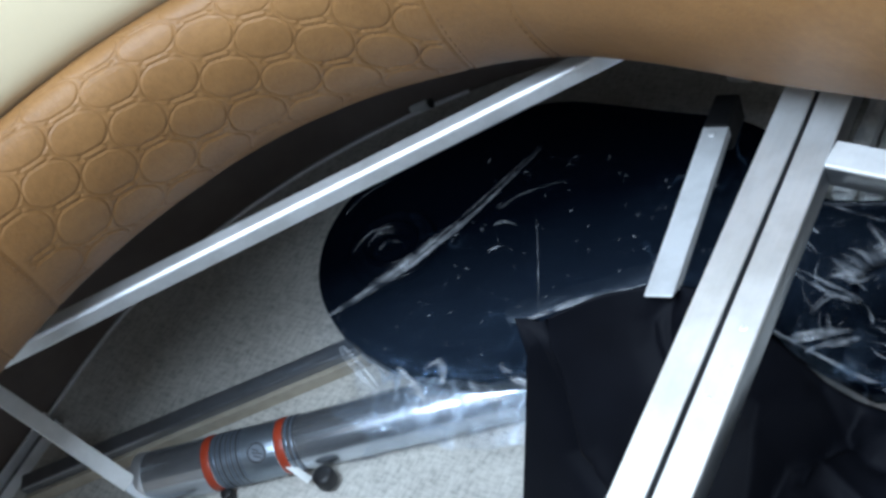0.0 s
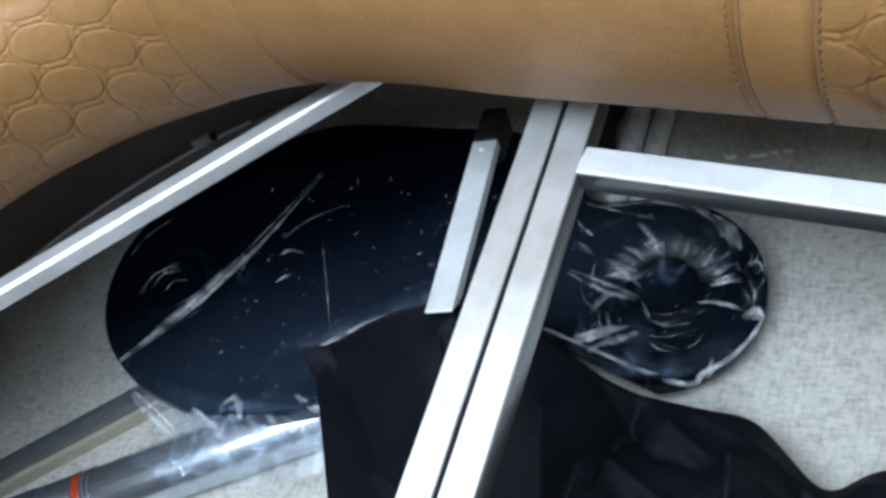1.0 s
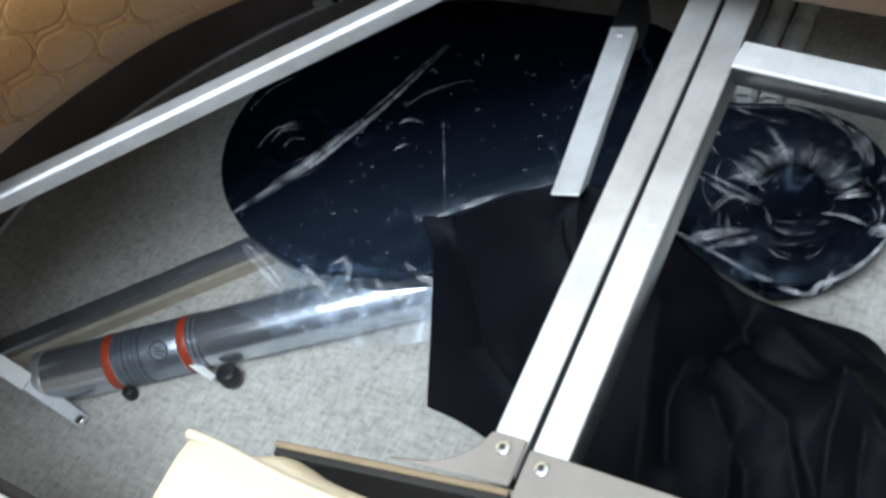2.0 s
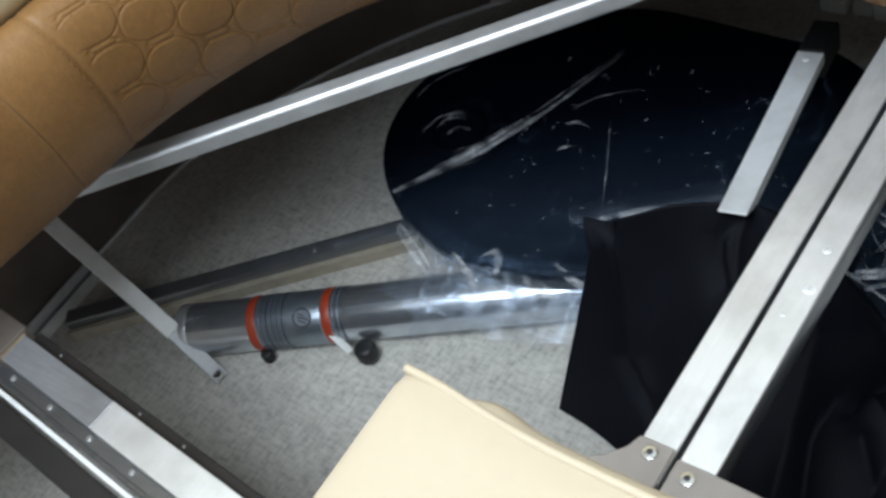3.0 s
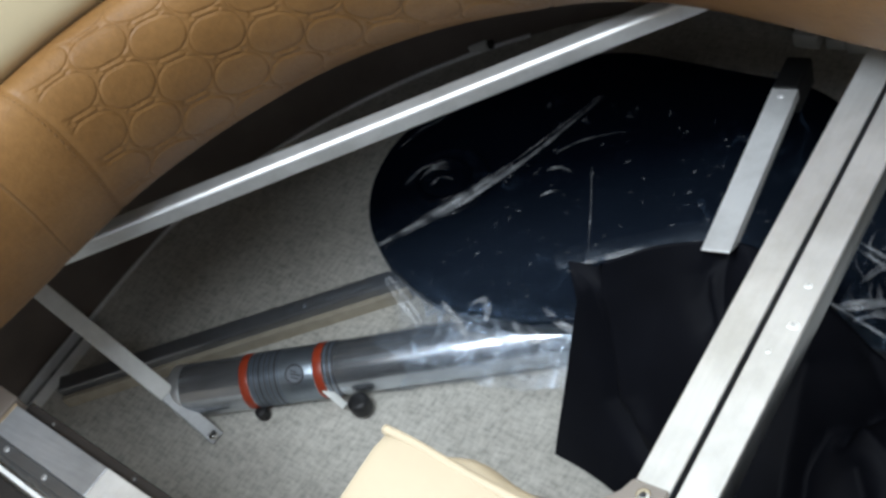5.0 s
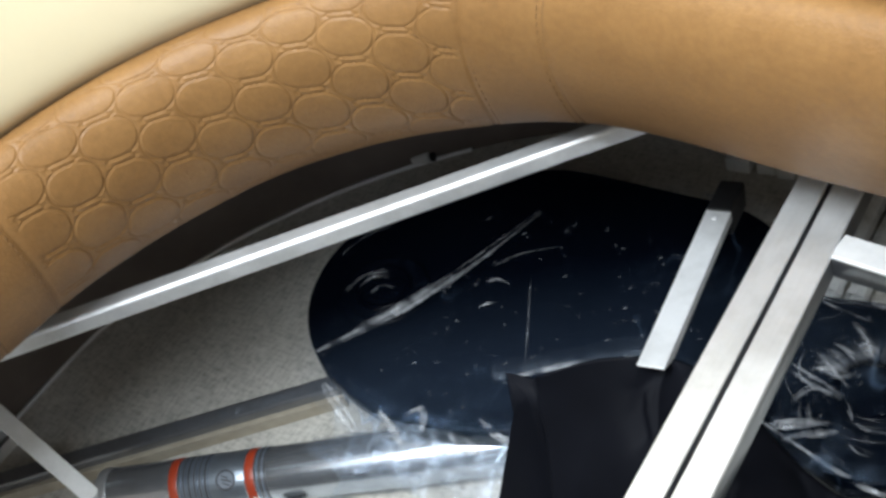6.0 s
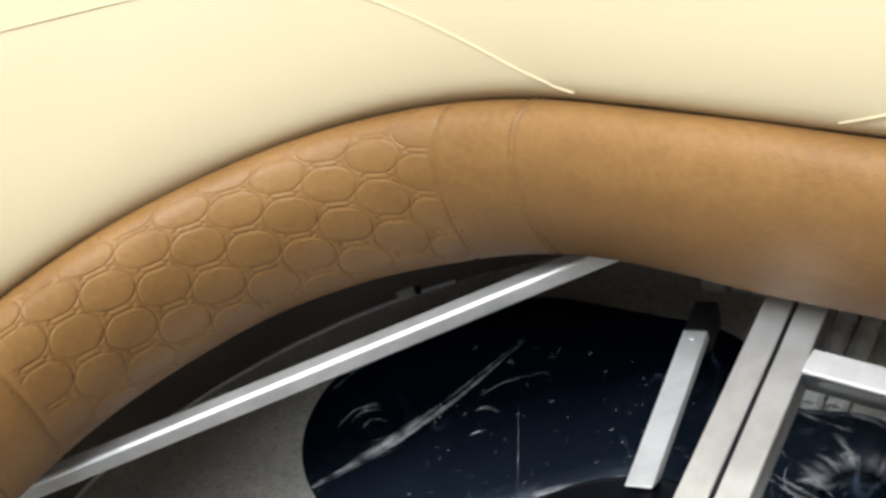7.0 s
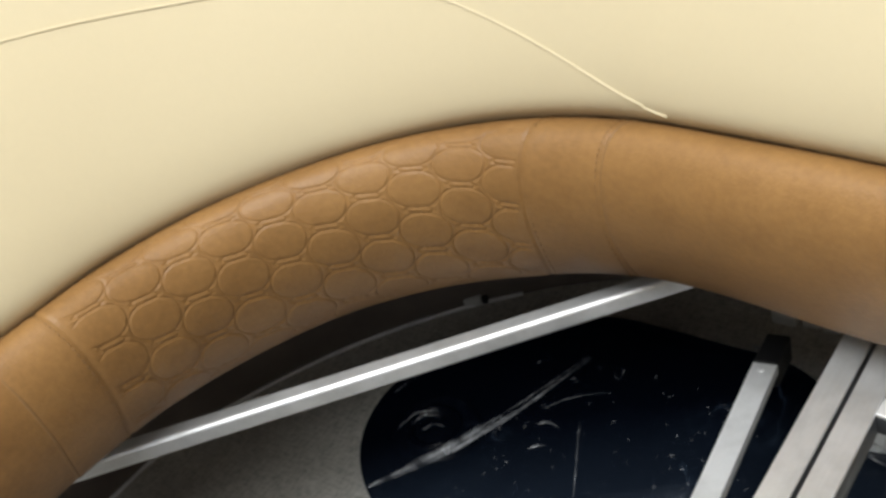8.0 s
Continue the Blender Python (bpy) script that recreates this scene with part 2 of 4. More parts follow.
PAINT = plain("white_paint_flake", (0.66, 0.66, 0.64), (0.78, 0.78, 0.76), 0.7, 60)
CEIL = plain("white_ceiling_lining", (0.76, 0.75, 0.72), (0.82, 0.81, 0.79), 0.8, 4)
WALL = plain("dark_unseen_wall_lining", (0.16, 0.13, 0.10), (0.24, 0.20, 0.16), 0.6, 4)
CHROME = plain("bright_screw", (0.80, 0.80, 0.80), (0.88, 0.88, 0.88), 0.18, 60, 1.0, 0.05)


# ---------------------------------------------------------------- mesh helpers
def part(name, bm, material, parent=None, label="", smooth=True):
    me = bpy.data.meshes.new(name)
    bmesh.ops.recalc_face_normals(bm, faces=bm.faces)
    for f in bm.faces:
        f.smooth = smooth
    bm.to_mesh(me)
    bm.free()
    me.materials.append(material)
    ob = new(name, me)
    if parent:
        ob.parent = parent
    if label:
        ob["label"] = label
    return ob


def thing(name, label, category, group="", kind="", at=(0, 0, 0)):
    ob = new(name)
    ob.location = at
    ob.empty_display_size = 0.05
    return tagged(ob, label, category, group, kind)


def sharp(ob, angle=35):
    """Smooth shading with hard edges kept."""
    ob.data.set_sharp_from_angle(angle=radians(angle))
    return ob


def box(sx, sy, sz, m=None, bevel=0.0, seg=2):
    bm = bmesh.new()
    bmesh.ops.create_cube(bm, size=1)
    bmesh.ops.scale(bm, vec=(sx, sy, sz), verts=bm.verts)
    if bevel:
        bmesh.ops.bevel(bm, geom=bm.edges[:], offset=bevel, segments=seg, profile=0.5, affect="EDGES")
    if m is not None:
        bmesh.ops.transform(bm, matrix=m, verts=bm.verts)
    return bm


def beam(a, b, w, h, bevel=0.0015, up=(0, 0, 1), seg=2):
    """A bar of width w and height h whose top face's middle line runs from a to b."""
    a, b = Vector(a), Vector(b)
    y = (b - a).normalized()
    x = y.cross(Vector(up)).normalized()
    z = x.cross(y)
    m = Matrix((x, y, z)).transposed().to_4x4()
    m.translation = (a + b) / 2 - z * h / 2
    return box(w, (b - a).length, h, m, bevel, seg)


def disc(r, h, m=None, seg=24, bevel=0.0):
    bm = bmesh.new()
    bmesh.ops.create_cone(bm, cap_ends=True, segments=seg, radius1=r, radius2=r, depth=h)
    if bevel:
        rim = [e for e in bm.edges if all(abs(abs(v.co.z) - h / 2) < 1e-6 for v in e.verts)]
        bmesh.ops.bevel(bm, geom=rim, offset=bevel, segments=2, profile=0.5, affect="EDGES")
    if m is not None:
        bmesh.ops.transform(bm, matrix=m, verts=bm.verts)
    return bm


def sheet(fn, nu, nv, closed=False):
    """A grid of points fn(i, j)."""
    bm = bmesh.new()
    rows = [[bm.verts.new(fn(i, j)) for j in range(nv + 1)] for i in range(nu + (0 if closed else 1))]
    n = len(rows)
    for i in range(nu):
        for j in range(nv):
            bm.faces.new((rows[i][j], rows[(i + 1) % n][j], rows[(i + 1) % n][j + 1], rows[i][j + 1]))
    return bm


def tube_along(pts, r, seg=8, flat=1.0):
    """A round bead along a line of points."""
    pts = [Vector(p) for p in pts]
    bm = bmesh.new()
    rings = []
    for k, p in enumerate(pts):
        t = (pts[min(k + 1, len(pts) - 1)] - pts[max(k - 1, 0)]).normalized()
        x = t.cross(Vector((0.13, 0.21, 1))).normalized()
        y = x.cross(t)
        rings.append([bm.verts.new(p + r * (math.cos(a) * x + flat * math.sin(a) * y))
                      for a in [2 * math.pi * q / seg for q in range(seg)]])
    for a, b in zip(rings, rings[1:]):
        for q in range(seg):
            bm.faces.new((a[q], a[(q + 1) % seg], b[(q + 1) % seg], b[q]))
    bm.faces.new(rings[0][::-1])
    bm.faces.new(rings[-1])
    return bm


def along(u, pts):
    """A point at u in 0..1 on a smooth line through some control points."""
    n = len(pts) - 1
    k = min(int(u * n), n - 1)
    f = u * n - k
    p = [Vector(pts[max(0, min(n, k + d))]) for d in (-1, 0, 1, 2)]
    return 0.5 * (2 * p[1] + (p[2] - p[0]) * f + (2 * p[0] - 5 * p[1] + 4 * p[2] - p[3]) * f * f
                  + (3 * p[1] - p[0] - 3 * p[2] + p[3]) * f ** 3)


# ---------------------------------------------------------------- plan of the rounded corner seat
CX, CY, RAD = -0.165, -0.265, 0.375
A0, A1 = radians(83), radians(172)
ARC = RAD * (A1 - A0)


def plan(s, off=0.0):
    """A point of the seat back's foot: s along it (0 where the corner meets the long side), off towards the seat."""
    if s >= 0 or s <= -ARC:
        a = A0 if s >= 0 else A1
        run = s if s >= 0 else s + ARC
        n = Vector((math.cos(a), math.sin(a)))
        t = Vector((math.sin(a), -math.cos(a)))
        p = Vector((CX, CY)) + (RAD - off) * n + run * t
    else:
        a = A0 - s / RAD
        p = Vector((CX, CY)) + (RAD - off) * Vector((math.cos(a), math.sin(a)))
    return p


# ---------------------------------------------------------------- structure
X0, X1, Y0, Y1, TOP = -1.15, 2.1, -2.0, 0.72, 2.0
ob = part("floor", box(X1 - X0 + 0.2, Y1 - Y0 + 0.2, 0.06, pose((X0 + X1) / 2, (Y0 + Y1) / 2, -0.03)), FLOOR, smooth=False)
tagged(ob, "pale grey woven vinyl floor covering with dark flecks", "floor", kind="structure")


def wall(name, along_x, at, lo, hi, holes, label):
    """A wall with thickness from lo to hi with window openings (from, to, sill, head) through it."""
    bm = bmesh.new()
    pieces, here = [], lo
    for a, b_, sill, head in holes:
        pieces += [(here, a, 0, TOP), (a, b_, 0, sill), (a, b_, head, TOP)]
        here = b_
    pieces.append((here, hi, 0, TOP))
    for a, b_, z0, z1 in pieces:
        m = pose((a + b_) / 2, at, (z0 + z1) / 2) if along_x else pose(at, (a + b_) / 2, (z0 + z1) / 2)
        size = (b_ - a, 0.08, z1 - z0) if along_x else (0.08, b_ - a, z1 - z0)
        b2 = box(*size, m)
        me = bpy.data.meshes.new("piece")
        b2.to_mesh(me)
        b2.free()
        bm.from_mesh(me)
    ob = part(name, bm, WALL, smooth=False)
    tagged(ob, label, "wall", kind="structure")


# unseen room walls, toned dark to cut the bounce of light
wall("wall_west", False, X0 - 0.05, Y0, Y1, [(-1.5, 0.35, 1.16, 1.80)], "unseen side wall, dark against bounce light, with a long window opening")
wall("wall_north", True, Y1 + 0.05, X0, X1, [(-0.80, 1.75, 1.16, 1.80)], "unseen wall, dark against bounce light, long window opening above seat back")
wall("wall_east", False, X1 + 0.05, Y0, Y1, [], "unseen end wall, dark against bounce light")
wall("wall_south", True, Y0 - 0.05, X0, X1, [(-0.3, 1.4, 0.95, 1.75)], "unseen wall, dark against bounce light, with a wide window opening")
# unseen ceiling, with an opening made for the added overhead light
bm = bmesh.new()
LIGHT_GAP = (-0.35, 0.79, -1.23, -0.57)
for a, b_, c, d in ((X0 - 0.1, LIGHT_GAP[0], Y0 - 0.1, Y1 + 0.1), (LIGHT_GAP[1], X1 + 0.1, Y0 - 0.1, Y1 + 0.1), (LIGHT_GAP[0], LIGHT_GAP[1], Y0 - 0.1, LIGHT_GAP[2]), (LIGHT_GAP[0], LIGHT_GAP[1], LIGHT_GAP[3], Y1 + 0.1)):
    b2 = box(b_ - a, d - c, 0.06, pose((a + b_) / 2, (c + d) / 2, TOP + 0.03))
    me = bpy.data.meshes.new("piece")
    b2.to_mesh(me)
    b2.free()
    bm.from_mesh(me)
ob = part("ceiling", bm, CEIL, smooth=False)
tagged(ob, "unseen white ceiling with an opening added for the overhead light", "ceiling", kind="structure")

# dark lining of the storage space, under the seat back
LINING = -0.525
lining = thing("storage_lining", "dark brown curved panel lining the storage space under the seat", "panel", kind="structure", at=(-0.8, 0.3, 0))


def lined(s, off):
    """A point of the lining: off in front of it; its left side runs straight."""
    p, q = plan(s, LINING), plan(s, LINING + 1)
    x = p.x if p.x > -0.9 else -1.027 + 0.008 * math.log(1 + math.exp((p.x + 1.027) / 0.008))
    return Vector((x, p.y)) + (q - p) * off


def ribbon(s0, s1, off0, off1, z0, z1, n=60):
    """A closed band of box section along the plan."""
    ring = [(off0, z0), (off1, z0), (off1, z1), (off0, z1), (off0, z0)]
    return sheet(lambda i, j: Vector((*lined(s0 + (s1 - s0) * i / n, ring[j][0] - LINING), ring[j][1])) - lining.location, n, 4)


sharp(part("panel", ribbon(-1.15, 1.55, LINING - 0.012, LINING, 0.0, 0.446), BROWN, lining))
part("joint_bead", ribbon(-1.15, -0.25, LINING + 0.0005, LINING + 0.004, 0.150, 0.156), DARK, lining, "thin dark joint")
part("foot_strip", ribbon(-1.15, -0.27, LINING + 0.0005, LINING + 0.0055, 0.0, 0.0045), TOP_ALU, lining, "thin aluminium foot strip")

# ---------------------------------------------------------------- seat back
PROFILE = [(-0.020, 0.447), (0.0, 0.450), (0.014, 0.463), (0.032, 0.490), (0.050, 0.528), (0.060, 0.563), (0.063, 0.594), (0.058, 0.617), (0.047, 0.630), (0.031, 0.630), (0.012, 0.614)]


def rise(s):
    """The crease climbs a little from the corner to the long side."""
    k = min(1, max(0, (s + 0.40) / 0.50))
    return -0.006 + 0.018 * k * k * (3 - 2 * k)


def skew(s):
    """How far the roll's cross seams run on along it towards the crease."""
    return lane_skew(s) - 0.032 * min(1, max(0, 1 - (s + 0.58) / 0.30))


def lane_skew(s):
    """The same, for the lanes of the honeycomb."""
    return 0.060 * min(1, max(0, (s + 0.58) / 0.40)) - 0.028 * min(1, max(0, (s + 0.08) / 0.3))


def bolster(s, v):
    """A point and the outward way of the tan roll: v from 0 at its foot to 1 at the crease."""
    p = along(v, [(a, b, 0) for a, b in PROFILE])
    q = along(min(v + 0.01, 1), [(a, b, 0) for a, b in PROFILE]) - along(max(v - 0.01, 0), [(a, b, 0) for a, b in PROFILE])
    n = Vector((q.y, -q.x)).normalized()
    foot = 0.008 * min(1, max(0, (-0.06 - s) / 0.12)) * min(1, max(0, (s + 0.62) / 0.2))
    p.y -= foot * max(0, 1 - 2.5 * v)
    s += skew(s) * v
    xy = plan(s, p.x)
    inward = (plan(s, 0.1) - plan(s, 0.0)).normalized()
    return Vector((*xy, p.y + rise(s) * v)), Vector((inward.x * n.x, inward.y * n.x, n.y))


# honeycomb lattice on the unrolled leather: one cell, the step along a lane and the step to the next lane
CELL_AT, LANE_STEP, NEXT_LANE = (0.0492, 0.1423), (0.0432, 0.0164), (0.0459, -0.0233)
ACROSS = (LANE_STEP[0] - NEXT_LANE[0], LANE_STEP[1] - NEXT_LANE[1])
DET = LANE_STEP[0] * NEXT_LANE[1] - LANE_STEP[1] * NEXT_LANE[0]


def emboss(p, q):
    """Relief of the stitched honeycomb: rounded, puffed cells, each with a groove round it, and a small bead between the lanes."""
    x, y = p - CELL_AT[0], q - CELL_AT[1]
    fi = (x * NEXT_LANE[1] - y * NEXT_LANE[0]) / DET
    fk = (y * LANE_STEP[0] - x * LANE_STEP[1]) / DET
    best, groove = 9.0, 0.0
    for i in (math.floor(fi), math.floor(fi) + 1):
        for k in (math.floor(fk), math.floor(fk) + 1):
            dx, dy = x - i * LANE_STEP[0] - k * NEXT_LANE[0], y - i * LANE_STEP[1] - k * NEXT_LANE[1]
            major, minor = dx * 0.961 - dy * 0.276, dy * 0.961 + dx * 0.276
            rho = (abs(major / 0.0256) ** 2.2 + abs(minor / 0.0173) ** 2.2) ** (1 / 2.2)
            best = min(best, rho)
            groove = max(groove, math.exp(-((rho - 0.98) * 0.0195 / 0.00056) ** 2))
            bx, by = dx + ACROSS[0] / 2, dy + ACROSS[1] / 2
            bead = math.hypot((bx * 0.980 - by * 0.20) / 0.0130, (by * 0.980 + bx * 0.20) / 0.0032)
            if bead < 1.6:
                groove = max(groove, 0.75 * math.exp(-((bead - 1.0) * 0.0034 / 0.0006) ** 2))
    puff = 0.00026 * (1 - math.exp(-max(0.0, 0.98 - best) / 0.25))
    return puff - 0.0014 * groove


back = thing("corner_sofa", "curved corner sofa backrest in tan and cream leather, honeycomb-stitched", "sofa", at=(*plan(-0.2), 0.0))
INV = Matrix.Translation(-back.location)
VLEN = 0.262


def roll_panel(name, s0, s1, ds, nv, hexed, label=""):
    n = max(2, int((s1 - s0) / ds))

    def fn(i, j):
        s, v = s0 + (s1 - s0) * i / n, j / nv
        p, nrm = bolster(s, v)
        edge = min(s - s0, s1 - s)
        h = -(0.0010 if s < 0.1 else 0.0024) * math.exp(-(edge / 0.0022) ** 2)
        if hexed:
            fade = min(1, max(0, (edge - 0.004) / 0.006)) * min(1, max(0, (v - 0.10) / 0.20)) * min(1, max(0, (0.91 - v) / 0.18))
            h += fade * emboss(s - s0 + (skew(s) - lane_skew(s)) * v, v * VLEN)
        h += 0.0014 * noise.noise(Vector((s * 9, v * 3, 1.7)))
        return INV @ (p + nrm * h)

    return part(name, sheet(fn, n, nv), TAN, back, label)


S_HEX0, S_HEX1, S_SEAM, S_R0, S_R1 = -0.580, -0.163, -0.081, 0.2915, 0.334
roll_panel("plain_panel", -1.30, -0.640, 0.02, 30, False)
roll_panel("seam_strip", -0.640, S_HEX0, 0.004, 30, False)
roll_panel("honeycomb_panel", S_HEX0, S_HEX1, 0.0009, 290, True, "tan leather panel stitched in a honeycomb")
roll_panel("seam_strip", S_HEX1, S_SEAM, 0.004, 30, False)
roll_panel("plain_panel", S_SEAM, S_R0, 0.004, 40, False)
roll_panel("seam_strip", S_R0, S_R1, 0.003, 30, False)
roll_panel("honeycomb_panel", S_R1, 0.62, 0.0012, 220, True, "tan leather panel stitched in a honeycomb")
roll_panel("plain_panel", 0.62, 1.6, 0.03, 30, False)
for s in (-0.640, S_SEAM, S_R0, S_R1):
    line = [INV @ (bolster(s + 0.0022, v)[0] - 0.0012 * bolster(s, v)[1]) for v in [0.03 + 0.95 * k / 40 for k in range(41)]]
    part("seam_bead", tube_along(line, 0.0013 if s < 0.1 else 0.0019, 6), THREAD, back)

# stitching along the cross seams
bm = bmesh.new()
for s in (S_HEX0 - 0.004, S_HEX1 + 0.004, S_SEAM - 0.004, S_R0 - 0.004, S_R1 + 0.004):
    for k in range(34):
        line = [INV @ (bolster(s, 0.08 + (k + q * 0.6) * 0.0255)[0] + 0.0002 * bolster(s, 0.08 + k * 0.0255)[1]) for q in (0, 0.5, 1)]
        dash = tube_along(line, 0.0005, 4)
        me = bpy.data.meshes.new("dash")
        dash.to_mesh(me)
        dash.free()
        bm.from_mesh(me)
part("stitching", bm, THREAD, back, "fine brown thread along the seams")["kind"] = "stuff"

CREAM_PROFILE = [(0.010, 0.612), (0.026, 0.629), (0.0358, 0.643), (0.0382, 0.662), (0.033, 0.70), (0.014, 0.775), (-0.018, 0.88), (-0.048, 0.97), (-0.082, 1.06), (-0.12, 1.12), (-0.18, 1.15), (-0.24, 1.13), (-0.26, 1.05), (-0.26, 0.40)]


def cream(s, v):
    p = along(v, [(a, b, 0) for a, b in CREAM_PROFILE])
    return Vector((*plan(s, p.x), p.y + rise(s)))


def cream_panel(s0, s1):
    n = int((s1 - s0) / 0.02)
    return part("cream_panel", sheet(lambda i, j: INV @ (cream(s0 + (s1 - s0) * i / n, j / 52)
                + Vector((0, 0, 0.0025 * noise.noise(Vector((i * 0.12, j * 0.1, 5)))))), n, 52), CREAM, back, "smooth cream leather upper panel")


cream_panel(-1.3, 1.6)


def cream_at(x, y, z):
    """The place on the cream face at the height z, on the side of (x, y)."""
    a = math.atan2(y - CY, x - CX)
    s = (A0 - a) * RAD if a > A0 else (x - plan(0).x) / math.sin(A0)
    lo, hi = 0.10, 0.6
    for _ in range(40):
        mid_v = (lo + hi) / 2
        lo, hi = (mid_v, hi) if cream(s, mid_v).z < z else (lo, mid_v)
    p = cream(s, lo)
    q = (plan(s, 0.1) - plan(s, 0)).normalized()
    return INV @ (p + Vector((q.x, q.y, 0.5)) * 0.0003)


for ctl in ([(-0.35, 0.04, 0.772), (-0.317, 0.057, 0.759), (-0.277, 0.068, 0.739), (-0.235, 0.073, 0.717), (-0.190, 0.074, 0.692), (-0.146, 0.071, 0.667), (-0.105, 0.069, 0.650)],
            [(-0.56, -0.25, 0.835), (-0.503, -0.112, 0.805), (-0.452, -0.04, 0.787), (-0.388, 0.02, 0.773), (-0.317, 0.058, 0.763), (-0.22, 0.09, 0.775), (-0.05, 0.1, 0.80)],
            [(0.09, 0.04, 0.652), (0.14, 0.04, 0.672), (0.22, 0.04, 0.70), (0.32, 0.03, 0.72)]):
    line = [cream_at(*along(k / 60, ctl)) for k in range(61)]
    part("piping", tube_along(line, 0.0012, 8), CREAM, back, "thin cream piping along the seam")
part("back_shell", sheet(lambda i, j: INV @ Vector((*plan(-1.3 + i * 0.05, -0.02 - 0.53 * j), 0.448)), 58, 1), BROWN, back, "dark underside of the backrest")

# ---------------------------------------------------------------- seat frame
H = 0.40
BW = 0.0245


def square_tube(name, a, b, w, h, parent, label="", mat=None, bevel=0.0034):
    ob = part(name, beam(a, b, w, h, bevel, seg=4), mat or ALU, parent, label)
    ob.modifiers.new("even_faces", "WEIGHTED_NORMAL").weight = 80
    return ob


def capped_bar(name, a, b, w, h, parent, label="", mat=None):
    """A bar of a flat satin top flange over a slightly narrower web, coloured dark as shade."""
    a, b = Vector(a), Vector(b)
    top = square_tube(name, a, b, w, 0.0042, parent, label, mat or ALU, 0.0014)
    down = Vector((0, 0, -0.0042))
    web = part("web", beam(a + down, b + down, w - 0.0012, h - 0.0042, 0.0012), SHADED_SIDE_ALU, top, "web of the bar, coloured dark for its shaded side")
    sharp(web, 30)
    return top


frame_l = thing("support_grid", "brushed aluminium seat frame of square tubes over the storage space", "frame", "seat frames", at=(-0.3, 0, 0))


def rel(parent, p):
    return Vector(p) - parent.location


capped_bar("side_tube", rel(frame_l, (-0.0138, -0.283, H)), rel(frame_l, (-0.0138, 0.30, H)), BW, 0.026, frame_l)
d = Vector((-0.205, 0.155, 0)) - Vector((-0.600, -0.222, 0))
d.normalize()
nrm = Vector((-d.y, d.x, 0))
mid = lambda k: Vector((-0.40, -0.031, H)) + d * k + nrm * 0.0200 / 2
square_tube("diagonal_tube", rel(frame_l, mid(-0.36)), rel(frame_l, mid(0.42)), 0.0200, 0.0205, frame_l, "long diagonal aluminium tube", bevel=0.0050)
frame_r = thing("support_grid", "brushed aluminium seat frame with a cross tube over the storage space", "frame", "seat frames", at=(0.3, 0, 0))
capped_bar("side_tube", rel(frame_r, (0.0148, -0.283, H)), rel(frame_r, (0.0148, 0.30, H)), BW, 0.026, frame_r)
capped_bar("cross_tube", rel(frame_r, (0.027, 0.0765, H - 0.001)), rel(frame_r, (1.1, -0.072, H - 0.001)), 0.025, 0.023, frame_r, mat=TOP_ALU)


def plate(name, pts, z, h, mat, parent, label="", bevel=0.001):
    """A flat plate with the outline pts, its top at z."""
    bm = bmesh.new()
    top = [bm.verts.new((x - parent.location.x, y - parent.location.y, z - parent.location.z)) for x, y in pts]
    f = bm.faces.new(top)
    ex = bmesh.ops.extrude_face_region(bm, geom=[f])
    bmesh.ops.translate(bm, vec=(0, 0, -h), verts=[v for v in ex["geom"] if isinstance(v, bmesh.types.BMVert)])
    if bevel:
        bmesh.ops.bevel(bm, geom=bm.edges[:], offset=bevel, segments=1, affect="EDGES")
    return sharp(part(name, bm, mat, parent, label))


def screw(parent, x, y, z, r=0.0052):
    p = rel(parent, (x, y, z))
    ob = part("screw", disc(r, 0.003, pose(p.x, p.y, p.z + 0.0012), 16, 0.0008), CHROME, parent)
    part("screw_recess", disc(r * 0.42, 0.0006, pose(p.x, p.y, p.z + 0.0029), 6), INK, ob, "dark hexagon socket")


plate("corner_plate", [(-0.0262, -0.2585), (-0.0014, -0.2585), (-0.0014, -0.2900), (-0.085, -0.2960), (-0.085, -0.2945), (-0.055, -0.2890), (-0.040, -0.280), (-0.030, -0.2685)], H + 0.0035, 0.003, PLATE, frame_l, "grey-brown corner plate")
plate("corner_plate", [(0.0025, -0.2635), (0.028, -0.2635), (0.115, -0.2660), (0.115, -0.310), (0.0025, -0.297)], H + 0.0035, 0.003, PLATE, frame_r, "grey-brown corner plate")
screw(frame_l, -0.014, -0.268, H + 0.0035)
screw(frame_r, 0.0150, -0.274, H + 0.0035)
plate("front_board", [(-0.172, -0.3155), (-0.172, -0.3080), (-0.0014, -0.2915), (-0.0014, -0.299)], H - 0.0042, 0.36, DARK, frame_l, "dark-faced board")
plate("board_edge", [(-0.172, -0.3110), (-0.172, -0.3065), (-0.0014, -0.2900), (-0.0014, -0.2945)], H - 0.0005, 0.0035, PLY, frame_l, "tan plywood edge")
plate("front_board", [(0.0025, -0.316), (0.0025, -0.299), (0.9, -0.42), (0.9, -0.437)], H - 0.0005, 0.36, PLY, frame_r, "plywood board with a tan edge")
square_tube("front_tube", rel(frame_r, (0.080, -0.281, H + 0.005)), rel(frame_r, (0.8, -0.376, H + 0.005)), 0.018, 0.02, frame_r)
for fr, x in ((frame_l, -0.0135), (frame_r, 0.0145)):
    square_tube("leg", rel(fr, (x, 0.288, 0.374)), rel(fr, (x, 0.288, 0.0)), BW, BW, fr).location = (0, 0, 0)

# hinged front rail
rail = thing("hinge_rail", "aluminium front rail with a continuous piano hinge and screws", "rail", at=(-0.38, -0.41, 0))
RU = Vector((0.275, -0.022, 0)).normalized()
RN = Vector((-RU.y, RU.x, 0))


